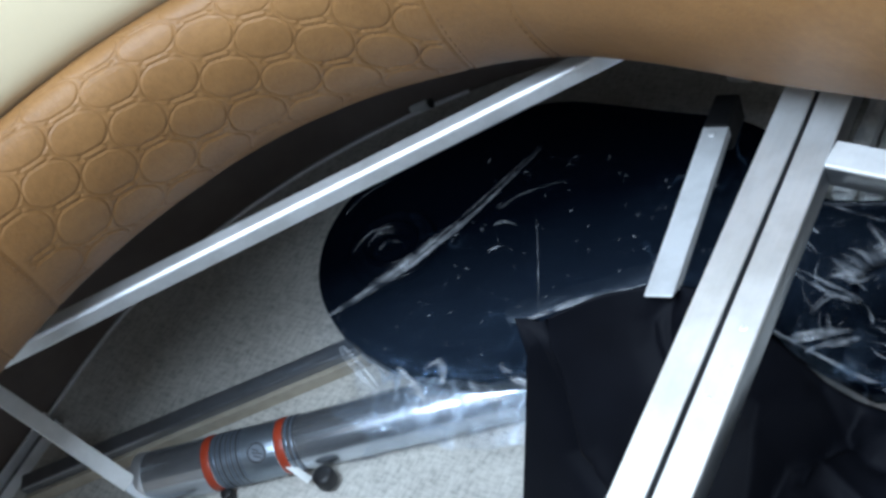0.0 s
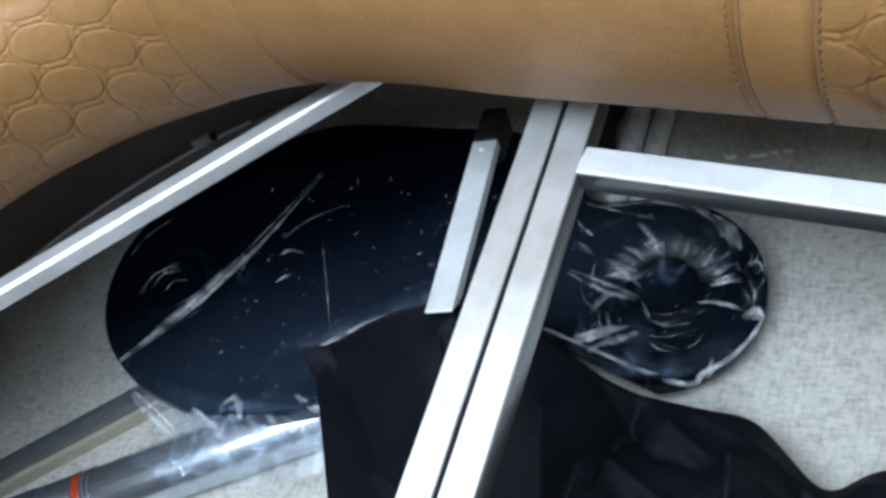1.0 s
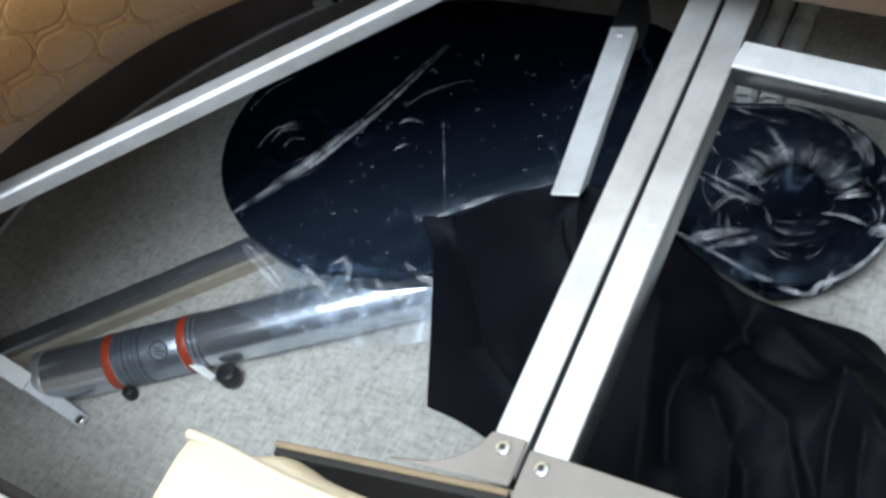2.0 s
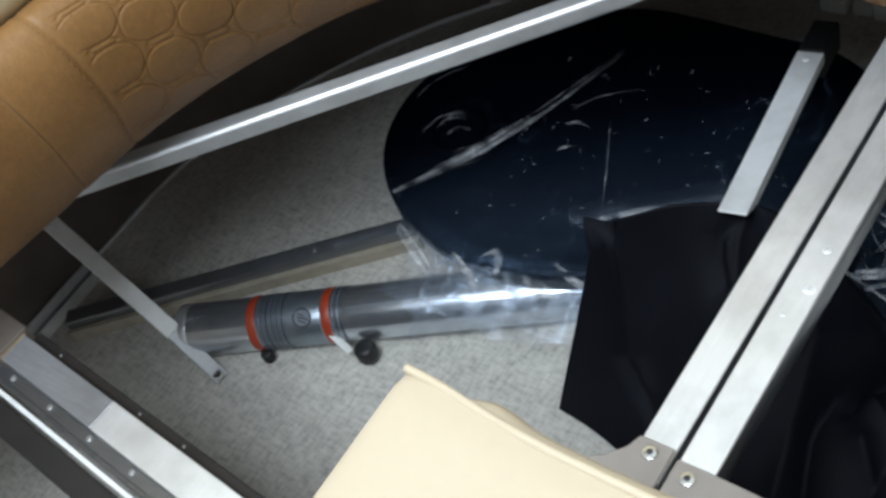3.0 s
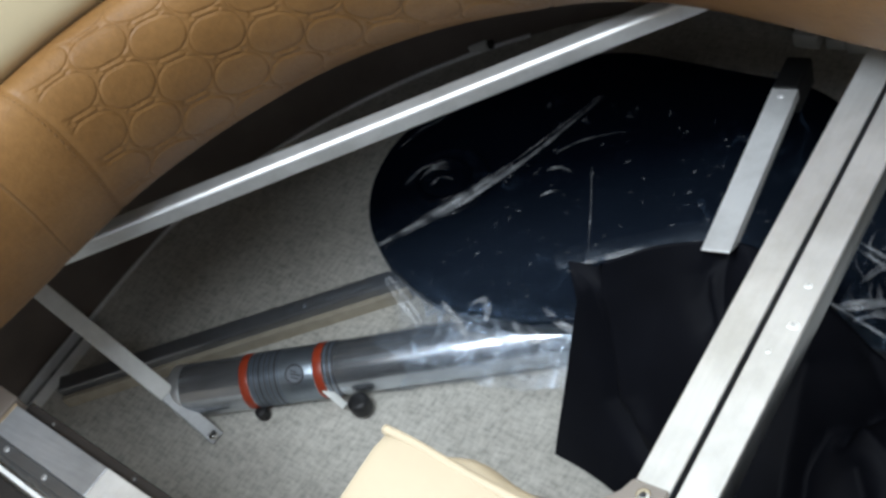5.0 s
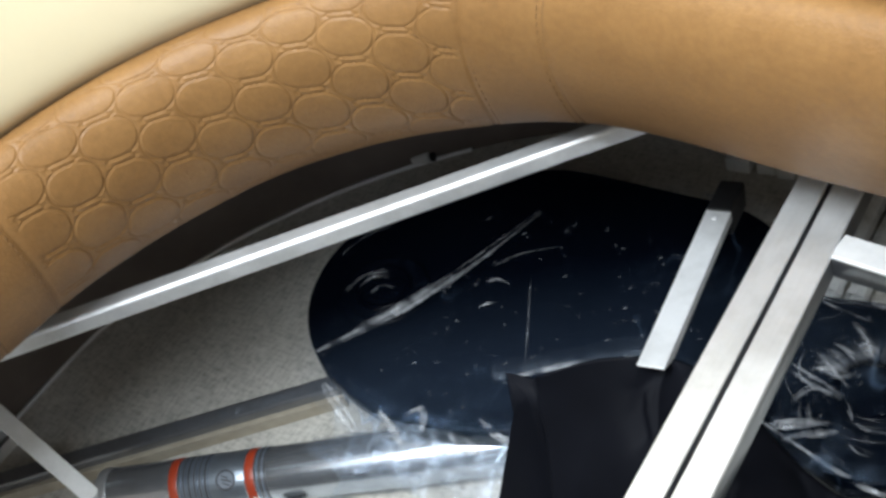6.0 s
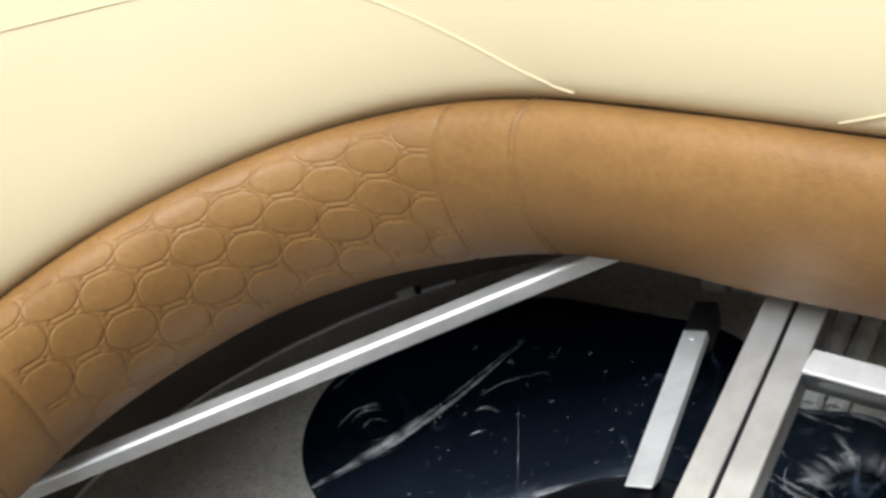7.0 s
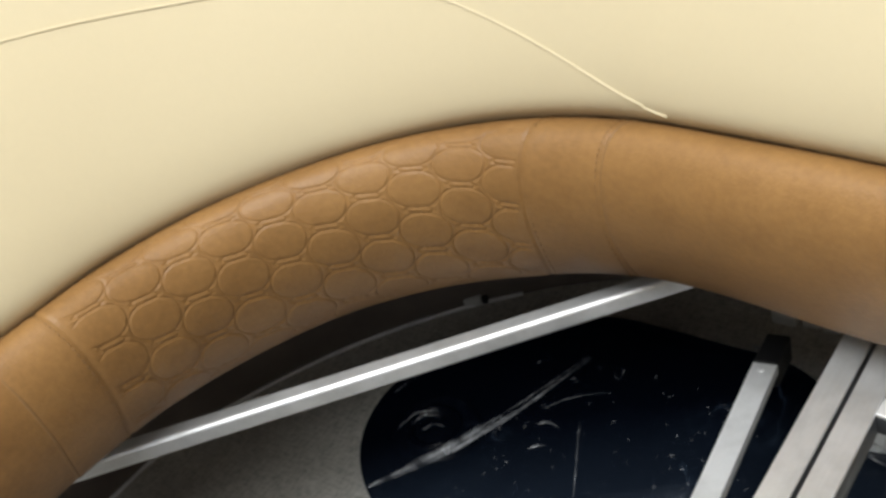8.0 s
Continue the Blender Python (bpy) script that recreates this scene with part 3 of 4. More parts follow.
def on_rail(k, n, z):
    return rel(rail, Vector((-0.521, -0.394, 0)) + RU * k + RN * n + Vector((0, 0, z)))


# the first strip is a darker grey than the second
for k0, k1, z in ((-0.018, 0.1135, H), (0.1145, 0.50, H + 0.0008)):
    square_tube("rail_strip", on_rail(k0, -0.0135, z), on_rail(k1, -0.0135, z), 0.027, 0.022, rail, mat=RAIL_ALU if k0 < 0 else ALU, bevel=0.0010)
sharp(part("dark_lip", beam(on_rail(-0.02, 0.005, H - 0.012), on_rail(0.5, 0.005, H - 0.012), 0.010, 0.02, 0.001), LIP, rail, "dark seal along the rail"), 15)
sharp(part("hinge_leaf", beam(on_rail(-0.02, -0.033, H - 0.006), on_rail(0.5, -0.033, H - 0.006), 0.011, 0.003, 0.0006), HINGE, rail, "steel hinge leaf"), 15)
for k in range(24):
    a = -0.018 + k * 0.0216
    sharp(part("knuckle", tube_along([on_rail(a, -0.0395, H - 0.007), on_rail(a + 0.0209, -0.0395, H - 0.007)], 0.0026, 10), HINGE, rail), 40)
for k in range(9):
    p = on_rail(0.004 + k * 0.056, -0.0325, H - 0.0055)
    part("screw", disc(0.0026, 0.0014, pose(*p), 10, 0.0004), STEEL, rail)
    p = on_rail(0.02 + k * 0.056, 0.005, H - 0.0115)
    if k % 3 != 1:
        part("screw", disc(0.0016, 0.002, pose(*p), 10, 0.0005), HINGE, rail)
sharp(part("edge_strip", beam(on_rail(-0.06, -0.0465, H - 0.012), on_rail(0.5, -0.0465, H - 0.012), 0.004, 0.012, 0.0008), GREY_ALU, rail, "thin pale edge strip"), 15)
sharp(part("front_panel", beam(on_rail(-0.06, -0.062, H - 0.02), on_rail(0.5, -0.062, H - 0.02), 0.022, H - 0.02, 0.003), DARK, rail, "dark front panel"), 15)
sharp(part("end_block", beam(on_rail(-0.075, -0.012, H + 0.004), on_rail(-0.019, -0.012, H + 0.004), 0.034, 0.03, 0.0012), BLOCK, rail, "grey-brown end block"), 15)
sharp(part("edge_sliver", beam(on_rail(-0.0188, -0.0135, H + 0.0012), on_rail(-0.0172, -0.0135, H + 0.0012), 0.028, 0.01, 0.0003), PLY, rail, "tan sliver of plywood edge"), 15)

# ---------------------------------------------------------------- left side of the storage space
brace = thing("brace", "pale grey flat metal brace screwed to the storage floor", "brace", at=(-0.72, -0.24, 0))
ea, eb = Vector((-0.905, -0.222, 0.205)), Vector((-0.753, -0.2354, 0.062))
sharp(part("strip", beam(rel(brace, ea), rel(brace, eb), 0.021, 0.005, 0.001), GREY_ALU, brace, "pale grey flat strip"), 15)
sharp(part("foot", beam(rel(brace, eb + Vector((-0.012, 0.001, 0.010))), rel(brace, (-0.697, -0.243, 0.004)), 0.018, 0.004, 0.001), RAIL_ALU, brace, "zinc-plated foot"), 15)
p = rel(brace, (-0.700, -0.244, 0.012))
part("screw", disc(0.006, 0.006, pose(*p), 12, 0.001), CHROME, brace)
channel = thing("floor_channel", "short aluminium channel at the foot of the dark panel", "trim", kind="structure", at=(-1.0, -0.25, 0))
for name, off, w, hh in (("channel_side", 0.010, 0.004, 0.016), ("channel_base", 0.024, 0.022, 0.003), ("channel_side", 0.037, 0.004, 0.016)):
    a, b = lined(-0.76, off), lined(-0.615, off)
    part(name, beam(rel(channel, (*a, hh)), rel(channel, (*b, hh)), w, hh, 0.0006), TOP_ALU if name == "channel_side" else HINGE, channel)
p = rel(channel, (*lined(-0.70, 0.024), 0.005))
part("screw", disc(0.006, 0.004, pose(*p), 10, 0.001), INK, channel)

# ---------------------------------------------------------------- table legs lying on the floor
ta, tb = Vector((-0.754, -0.212, 0.033)), Vector((-0.300, 0.043, 0.033))
tdir = (tb - ta).normalized()
leg = thing("pedestal", "aluminium telescopic table pedestal with two orange bands", "pedestal", at=ta)
TURN_T = tdir.to_track_quat("Z", "Y").to_matrix().to_4x4()


def ring_on(name, r, k0, k1, mat, label="", seg=36):
    k = (k0 + k1) / 2
    bm = disc(r, k1 - k0, TURN_T @ pose(0, 0, k), seg, 0.0012)
    return sharp(part(name, bm, mat, leg, label))


ring_on("tube", 0.0325, 0.0, (tb - ta).length, ALU_LEG, "polished aluminium tube")
ring_on("end_cap", 0.0331, -0.012, 0.002, STEEL, "dull end cap")
ring_on("band", 0.0333, 0.083, 0.094, ORANGE, "bright orange band")
ring_on("band", 0.0333, 0.178, 0.189, ORANGE, "bright orange band")
lab = ring_on("label", 0.03275, 0.0945, 0.1775, SILVER, "silver label with dark print")
side = Vector((0, 0, 1)).cross(tdir).normalized()
for k0, n in ((0.099, 11), (0.1925, 4)):
    for k in range(n):
        bm = disc(0.03305, 0.0011 if k % 3 else 0.0017, TURN_T @ pose(0, 0, k0 + 0.0034 * k), 36)
        part("print_bar", bm, INK if k % 2 else LABEL, lab)


def on_label(dx, dy, r):
    """A place on the tube's skin, dx along it and dy round it from the emblem's middle."""
    a = 0.62 + dy / r
    return tdir * (0.155 + dx) + (math.cos(a) * tube_up - math.sin(a) * side) * r


def round_print(name, r0, r1, skin, mat):
    """A printed ring or dot that follows the tube."""
    bm = sheet(lambda i, j: on_label((r0 + (r1 - r0) * j / 4) * math.cos(2 * math.pi * i / 32), (r0 + (r1 - r0) * j / 4) * math.sin(2 * math.pi * i / 32), skin), 32, 4, True)
    part(name, bm, mat, lab)


tube_up = tdir.cross(side).normalized()
if tube_up.z < 0:
    tube_up = -tube_up
round_print("emblem_field", 0.0003, 0.0108, 0.0329, EMBLEM)
round_print("emblem_ring", 0.0100, 0.0122, 0.0331, INK)
for dx, dy, w in ((0.0, 0.0045, 0.009), (0.001, 0.0006, 0.013), (-0.001, -0.0036, 0.008)):
    bm = sheet(lambda i, j: on_label(dx + w * (i / 4 - 0.5), dy + 0.0018 * (j / 2 - 0.5) + 0.004 * (i / 4 - 0.5), 0.0331), 4, 2)
    part("print_bar", bm, INK, lab)


def sleeve(i, j):
    """Loose clear film round the far half of the pedestal."""
    a = 2 * math.pi * i / 40
    k = 0.27 + 0.25 * j / 50 + (0.020 * math.sin(2 * a + 0.6) + 0.012 * noise.noise(Vector((a * 2, 3, 1)))) * (1 - j / 50)
    c, s_ = math.cos(a), math.sin(a)
    w = Vector((c * 1.3 + k * 22, s_ * 1.3 - k * 9, 2.0))
    r = 0.0342 + 0.004 * abs(noise.noise(w)) + 0.0022 * noise.noise(w * 2.6)
    up = side.cross(tdir)
    p = tdir * k + (c * side + s_ * up) * r
    p.z = max(p.z, 0.003 - ta.z)
    return p


part("film_sleeve", sheet(sleeve, 40, 50, True), SKIRT, leg, "loose clear film round the tube")
part("tag_ribbon", beam(tdir * 0.186 - side * 0.030 + Vector((0, 0, 0.006)), tdir * 0.206 - side * 0.046 + Vector((0, 0, -0.012)), 0.009, 0.002, 0.0004), WHITE, leg, "white ribbon of a tag")
knob = part("knob", disc(0.014, 0.022, pose(*(tdir * 0.224 - side * 0.046 + Vector((0, 0, -0.014)))), 8, 0.005), RUBBER, leg, "black clamping knob")
part("knob", disc(0.008, 0.015, pose(*(tdir * 0.094 - side * 0.034 + Vector((0, 0, -0.02)))), 10, 0.003), RUBBER, leg, "small black clamp")

fa, fb = Vector((-0.955, -0.276, 0.030)), Vector((-0.585, 0.030, 0.030))
flat = thing("metal_bar", "dull aluminium bar lying on the woven floor", "bar", at=fa)
bn = Vector((-0.637, 0.771, 0))
sharp(part("bar", beam(rel(flat, fa + bn * 0.003), rel(flat, fb + bn * 0.003), 0.024, 0.030, 0.003), DULL_ALU, flat), 15)
sharp(part("edge_strip", beam(rel(flat, fa - bn * 0.0128 - Vector((0, 0, 0.012))), rel(flat, fb - bn * 0.0128 - Vector((0, 0, 0.012))), 0.0075, 0.018, 0.001), CARD, flat, "pale strip along the bar"), 15)


def bar_film(i, j):
    """Clear film wound loosely round the end of the bar."""
    p = (fa + bn * 0.005).lerp(fb + bn * 0.005, 0.45 + 0.57 * i / 40) - Vector((0, 0, 0.015))
    a = 2 * math.pi * j / 20
    q = bn * 0.0135 * math.cos(a) + Vector((0, 0, 0.0185 * math.sin(a)))
    w = 1 + 0.16 * abs(noise.noise((p + q) * 55)) + 0.08 * noise.noise((p + q) * 130)
    p = p + q * w
    p.z = max(p.z, 0.0015)
    return rel(flat, p)


part("film_wrap", sheet(bar_film, 40, 20), FLAP, flat, "loose clear film round the bar")

# ---------------------------------------------------------------- two-lobed table top, wrapped in film
TILT_X = math.atan2(0.062, 0.72)


def outline(a, grow=0.0):
    """The two-lobed outline about its middle, by angle."""
    def f(x, y):
        u, v = x + 0.1715, y + 0.008
        c, s = math.cos(0.33), math.sin(0.33)
        e1 = math.hypot((u * c + v * s) / 0.2368, (v * c - u * s) / 0.192) - 1
        e2 = math.hypot((x - 0.229) / 0.117, (y - 0.017) / 0.114) - 1
        t = max(0, min(1, (x + 0.16) / 0.165))
        e3 = math.hypot(x + 0.16 - 0.165 * t, y - 0.066 - 0.010 * t) / 0.137 - 1
        for other, k in ((e3, 0.2), (e2, 0.45)):
            h = max(k - abs(e1 - other), 0) / k
            e1 = min(e1, other) - h * h * k * 0.25
        return e1
    lo, hi = 0.02, 0.5
    for _ in range(30):
        mid_r = (lo + hi) / 2
        lo, hi = (mid_r, hi) if f(mid_r * math.cos(a), mid_r * math.sin(a)) < 0 else (lo, mid_r)
    return (lo + grow) * math.cos(a), (lo + grow) * math.sin(a)


NTOP = 128
table = thing("wrapped_table", "black two-lobed table top wrapped in clear plastic film", "table", at=(-0.240, 0.176, 0.0))
TM = pose(0, 0, 0.088, 0, math.degrees(TILT_X), 0)
RIM = [(-0.010, -0.030), (-0.002, -0.028), (0.0, -0.022), (0.0, -0.004), (-0.002, -0.0008), (-0.005, 0.0), (-0.012, -0.0010), (-0.016, -0.003), (-0.024, -0.0035), (-0.060, -0.0030), (-0.100, -0.0028)]


def top_pt(i, j):
    a = 2 * math.pi * i / NTOP
    g, z = RIM[j]
    x, y = outline(a, max(g, -0.1))
    return TM @ Vector((x, y, z))


bm = sheet(top_pt, NTOP, len(RIM) - 1, True)
bm.verts.ensure_lookup_table()
inner = [bm.verts[i * len(RIM) + len(RIM) - 1] for i in range(NTOP)]
bm.faces.new(inner)
bm.faces.new([bm.verts[i * len(RIM)] for i in range(NTOP)][::-1])
sharp(part("board", bm, BLACK, table, "glossy black moulded board"), 50)


def turned(profile, m, seg=40):
    bm = sheet(lambda i, j: m @ Vector((profile[j][0] * math.cos(2 * math.pi * i / seg), profile[j][0] * math.sin(2 * math.pi * i / seg), profile[j][1])), seg, len(profile) - 1, True)
    return bm


for x, y, r in ((-0.305, -0.058, 0.056), (0.245, 0.012, 0.062)):
    prof = [(r, -0.004), (r * 0.98, 0.004), (r * 0.90, 0.006), (r * 0.80, 0.005), (r * 0.72, 0.001), (r * 0.64, 0.001), (r * 0.60, 0.009), (r * 0.54, 0.011), (r * 0.48, 0.009), (r * 0.45, -0.006), (r * 0.2, -0.006), (0.0005, -0.006)]
    part("socket", turned(prof, TM @ pose(x, y, -0.001)), BLACK, table, "round black leg socket")


def film_pt(i, j):
    a = 2 * math.pi * i / NTOP
    g, z = ((0.030, -0.034), (0.016, -0.022), (0.006, 0.0), (-0.004, 0.005), (-0.03, 0.005), (-0.06, 0.005), (-0.1, 0.006))[j]
    x, y = outline(a, g)
    w = noise.noise(Vector((x * 14, y * 14, 0.3))) * 0.004 + noise.noise(Vector((x * 45, y * 45, 2.3))) * 0.0022
    x2, y2 = outline(a, g + (3.0 * abs(w) if j < 2 else 0))
    return TM @ Vector((x2, y2, z + (abs(w) if j > 1 else 0)))


bm = sheet(film_pt, NTOP, 6, True)
bm.verts.ensure_lookup_table()
bm.faces.new([bm.verts[i * 7 + 6] for i in range(NTOP)])
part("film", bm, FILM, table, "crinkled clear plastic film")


def lobe_film(i, j):
    a, r = 2 * math.pi * i / 72, 0.118 * j / 24
    x, y = 0.236 + r * math.cos(a), 0.026 + r * math.sin(a)
    w = Vector((x * 30, y * 30, 1.1))
    z = 0.010 + 0.004 * abs(noise.noise(w)) + 0.0025 * noise.noise(w * 2.3) - 0.008 * max(0, (r - 0.105) / 0.013)
    return TM @ Vector((x, y, z))


part("film", sheet(lobe_film, 72, 24, True), CRINKLED, table, "tight crinkled film over the smaller lobe")


def fold(pts, r, name="film_fold", seg=6, mat=None):
    """A raised fold of the film, thin at both ends."""
    n = 24
    line = [along(k / n, pts) for k in range(n + 1)]
    bm = bmesh.new()
    rings = []
    for k, p in enumerate(line):
        t = (line[min(k + 1, n)] - line[max(k - 1, 0)]).normalized()
        x = t.cross(Vector((0, 0, 1))).normalized()
        y = x.cross(t)
        rr = 0.62 * r * (0.12 + math.sin(math.pi * (0.02 + 0.96 * k / n)) ** 0.8) * (1 + 0.55 * noise.noise(p * 90))
        rings.append([bm.verts.new(p + rr * (math.cos(q) * x + 0.35 * math.sin(q) * y)) for q in [2 * math.pi * z / seg for z in range(seg)]])
    for a, b in zip(rings, rings[1:]):
        for q in range(seg):
            bm.faces.new((a[q], a[(q + 1) % seg], b[(q + 1) % seg], b[q]))
    return part(name, bm, mat or FOLD, table, "fold in the film with its highlight coloured white")


def on_top(x, y, z=0.006):
    """World plan to a place on the tilted board, in the thing's own frame."""
    lx, ly = x - table.location.x, y - table.location.y
    return TM @ Vector((lx / math.cos(TILT_X), ly, z))


def wisp(pts, width, n, seed, mat=None, label="crease in the film with its highlight coloured white"):
    """A crease of the film, its highlight painted as a bundle of thin, tapered white strands along a line."""
    rng = random.Random(seed)
    bm = bmesh.new()
    for q in range(n):
        shift = rng.gauss(0, 0.32) * width
        u0, u1 = (0.0, 1.0) if q == 0 else sorted((rng.uniform(-0.05, 0.55), rng.uniform(0.45, 1.05)))
        u0, u1 = max(u0, 0.0), min(u1, 1.0)
        half = width * (0.26 if q == 0 else rng.uniform(0.06, 0.17))
        steps = 14
        prev = None
        for k in range(steps + 1):
            u = u0 + (u1 - u0) * k / steps
            p = along(u, pts)
            t = (along(min(u + 0.02, 1), pts) - along(max(u - 0.02, 0), pts)).normalized()
            x = t.cross(Vector((0, 0, 1))).normalized()
            env = math.sin(math.pi * (0.03 + 0.94 * k / steps)) ** 0.9
            c = p + x * (shift * (0.35 + 0.65 * math.sin(math.pi * u)) + width * 0.10 * noise.noise(p * 130 + Vector((q, 0, 0))))
            h = half * env * (1 + 0.7 * noise.noise(p * 210 + Vector((0, q, 3))))
            row = [bm.verts.new(c + x * h), bm.verts.new(c + Vector((0, 0, abs(h) * 0.7 + 0.0002))), bm.verts.new(c - x * h)]
            if prev:
                bm.faces.new((prev[0], row[0], row[1], prev[1]))
                bm.faces.new((prev[1], row[1], row[2], prev[2]))
            prev = row
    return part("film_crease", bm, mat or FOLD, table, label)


RIDGE = [Vector(p) - table.location for p in ((-0.540, -0.009, 0.150), (-0.504, 0.048, 0.145), (-0.479, 0.108, 0.135), (-0.456, 0.190, 0.120), (-0.428, 0.300, 0.106))]
wisp(RIDGE, 0.0125, 12, 1)


# creases on the smaller lobe, then on the larger one: plan places, width, strands
CREASES = [([(-0.095, 0.190), (-0.049, 0.173), (-0.016, 0.166)], 0.0105, 9), ([(-0.060, 0.141), (-0.046, 0.166), (-0.020, 0.168)], 0.0055, 5),
           ([(-0.060, 0.212), (-0.038, 0.196), (-0.015, 0.180)], 0.0055, 6), ([(-0.038, 0.262), (-0.018, 0.246), (0.003, 0.228)], 0.0055, 6),
           ([(-0.030, 0.294), (0.006, 0.291), (0.040, 0.271)], 0.0105, 12), ([(0.036, 0.277), (0.055, 0.258), (0.070, 0.236)], 0.0140, 10),
           ([(0.041, 0.170), (0.062, 0.170), (0.092, 0.165)], 0.0050, 6), ([(0.088, 0.158), (0.098, 0.166), (0.106, 0.158)], 0.0100, 8),
           ([(0.003, 0.143), (0.018, 0.137), (0.042, 0.147)], 0.0040, 4), ([(-0.074, 0.104), (-0.045, 0.119), (-0.014, 0.133)], 0.0130, 9),
           ([(-0.052, 0.096), (-0.030, 0.111), (-0.008, 0.127)], 0.0120, 7), ([(-0.100, 0.281), (-0.060, 0.272), (-0.020, 0.268)], 0.0050, 4),
           ([(-0.102, 0.258), (-0.092, 0.246), (-0.080, 0.238)], 0.0060, 4), ([(-0.100, 0.228), (-0.086, 0.220), (-0.074, 0.212)], 0.0050, 4),
           ([(0.082, 0.214), (0.091, 0.222), (0.098, 0.214)], 0.0060, 5), ([(-0.016, 0.166), (-0.006, 0.152), (-0.001, 0.144)], 0.0030, 3),
           ([(-0.036, 0.182), (-0.020, 0.190), (-0.012, 0.204)], 0.0060, 4),
           ([(-0.385, 0.194), (-0.354, 0.132), (-0.327, 0.073)], 0.0020, 1), ([(-0.434, 0.194), (-0.413, 0.220), (-0.376, 0.250)], 0.0022, 3),
           ([(-0.420, 0.133), (-0.411, 0.141), (-0.402, 0.148)], 0.0040, 3), ([(-0.430, 0.170), (-0.418, 0.176), (-0.402, 0.176)], 0.0030, 3),
           ([(-0.582, 0.094), (-0.574, 0.122), (-0.552, 0.140)], 0.0022, 3), ([(-0.570, 0.105), (-0.562, 0.125), (-0.540, 0.133)], 0.0026, 3),
           ([(-0.552, 0.104), (-0.545, 0.118), (-0.530, 0.122)], 0.0020, 2), ([(-0.622, 0.142), (-0.610, 0.175), (-0.588, 0.207)], 0.0024, 3),
           ([(-0.335, 0.062), (-0.290, 0.095), (-0.226, 0.139)], 0.0075, 6)]
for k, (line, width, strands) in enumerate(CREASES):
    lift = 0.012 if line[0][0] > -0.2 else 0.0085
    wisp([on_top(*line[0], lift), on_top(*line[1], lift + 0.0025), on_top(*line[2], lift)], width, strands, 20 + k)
# combed strands whitened as sheen round the socket, and an upright pinch at the rim
rng = random.Random(9)
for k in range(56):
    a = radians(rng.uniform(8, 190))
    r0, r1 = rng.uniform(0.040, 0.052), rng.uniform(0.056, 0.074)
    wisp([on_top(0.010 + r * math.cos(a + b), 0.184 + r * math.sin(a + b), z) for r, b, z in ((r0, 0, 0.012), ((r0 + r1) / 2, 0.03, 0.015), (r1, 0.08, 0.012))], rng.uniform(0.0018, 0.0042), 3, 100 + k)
for k in range(16):
    a, r, turn = radians(rng.uniform(150, 395)), rng.uniform(0.074, 0.098), rng.choice((-1, 1)) * rng.uniform(0.10, 0.30)
    wisp([on_top(0.006 + r * w * math.cos(a + turn * b), 0.190 + r * w * math.sin(a + turn * b), 0.0125) for w, b in ((0.90, -1), (1.0, 0), (1.04, 1))], rng.uniform(0.0012, 0.0034), 3, 300 + k)
wisp([on_top(0.0635, 0.092, 0.000), on_top(0.066, 0.103, 0.012), on_top(0.0665, 0.110, 0.014)], 0.008, 4, 200)
wisp([on_top(0.0635, 0.092, 0.000), on_top(0.070, 0.099, 0.010), on_top(0.0665, 0.110, 0.014)], 0.003, 2, 201)


def flap(i, j):
    """The doubled edge of the film beside the cloth."""
    p = along(i / 40, [(-0.350, 0.048, 0), (-0.322, 0.072, 0), (-0.277, 0.102, 0), (-0.215, 0.146, 0)])
    q = on_top(p.x - 0.016 * j / 8, p.y + 0.020 * j / 8, 0.010 + 0.004 * math.sin(math.pi * j / 8))
    return q + Vector((0, 0, 0.003 * noise.noise(q * 60)))


part("film_flap", sheet(flap, 40, 8), FLAP, table, "doubled edge of the film")


def lobe_skirt(i, j):
    """Loose film between the rim of the smaller lobe and the floor."""
    u, v = i / 48, j / 12
    x, y = outline(radians(-31 + 38 * u), 0.002)
    p = TM @ Vector((x, y, -0.006))
    away = Vector((math.cos(radians(-58 + 62 * u)), math.sin(radians(-58 + 62 * u)), 0))
    q = p + away * (0.030 + 0.012 * math.sin(5 * u)) * v
    q.z = max(p.z * (1 - v) ** 1.4, 0.002)
    w = q * 45
    q += away * 0.006 * noise.noise(w) * v
    q.z = max(q.z + 0.004 * noise.noise(w * 1.7), 0.0015)
    return q


part("film_skirt", sheet(lobe_skirt, 48, 12), FLAP, table, "loose crinkled clear film")
hz = part("painted_film_sheen", sheet(lambda i, j: ((0.032 + 0.036 * j / 6) * math.cos(radians(12 + 170 * i / 60)), (0.032 + 0.036 * j / 6) * math.sin(radians(12 + 170 * i / 60)), 0.0006 * math.sin(i * 1.7)), 60, 6), HAZE, table, "crescent of sheen coloured white on the crinkled film")
hz.location = on_top(0.008, 0.186, 0.0145)
hz.rotation_euler = (0, TILT_X, 0)
# roll of film round the rim of the smaller lobe, whitened for its highlight
rim_line = []
for k in range(25):
    x, y = outline(radians(-27 + 26 * k / 24), 0.002)
    rim_line.append(TM @ Vector((x, y, -0.002)))
fold(rim_line[::4], 0.0050)
# film glints painted as pale flecks and short creases, all in one mesh
rng = random.Random(5)
bm = bmesh.new()


def fleck(p, ang, length, w):
    t, n = Vector((math.cos(ang), math.sin(ang), 0)), Vector((-math.sin(ang), math.cos(ang), 0))
    a, b = p - t * length / 2, p + t * length / 2
    vs = [bm.verts.new(q) for q in (a, p - n * w / 2, b, p + n * w / 2, p + Vector((0, 0, w * 0.7)))]
    for k in range(4):
        bm.faces.new((vs[k], vs[(k + 1) % 4], vs[4]))


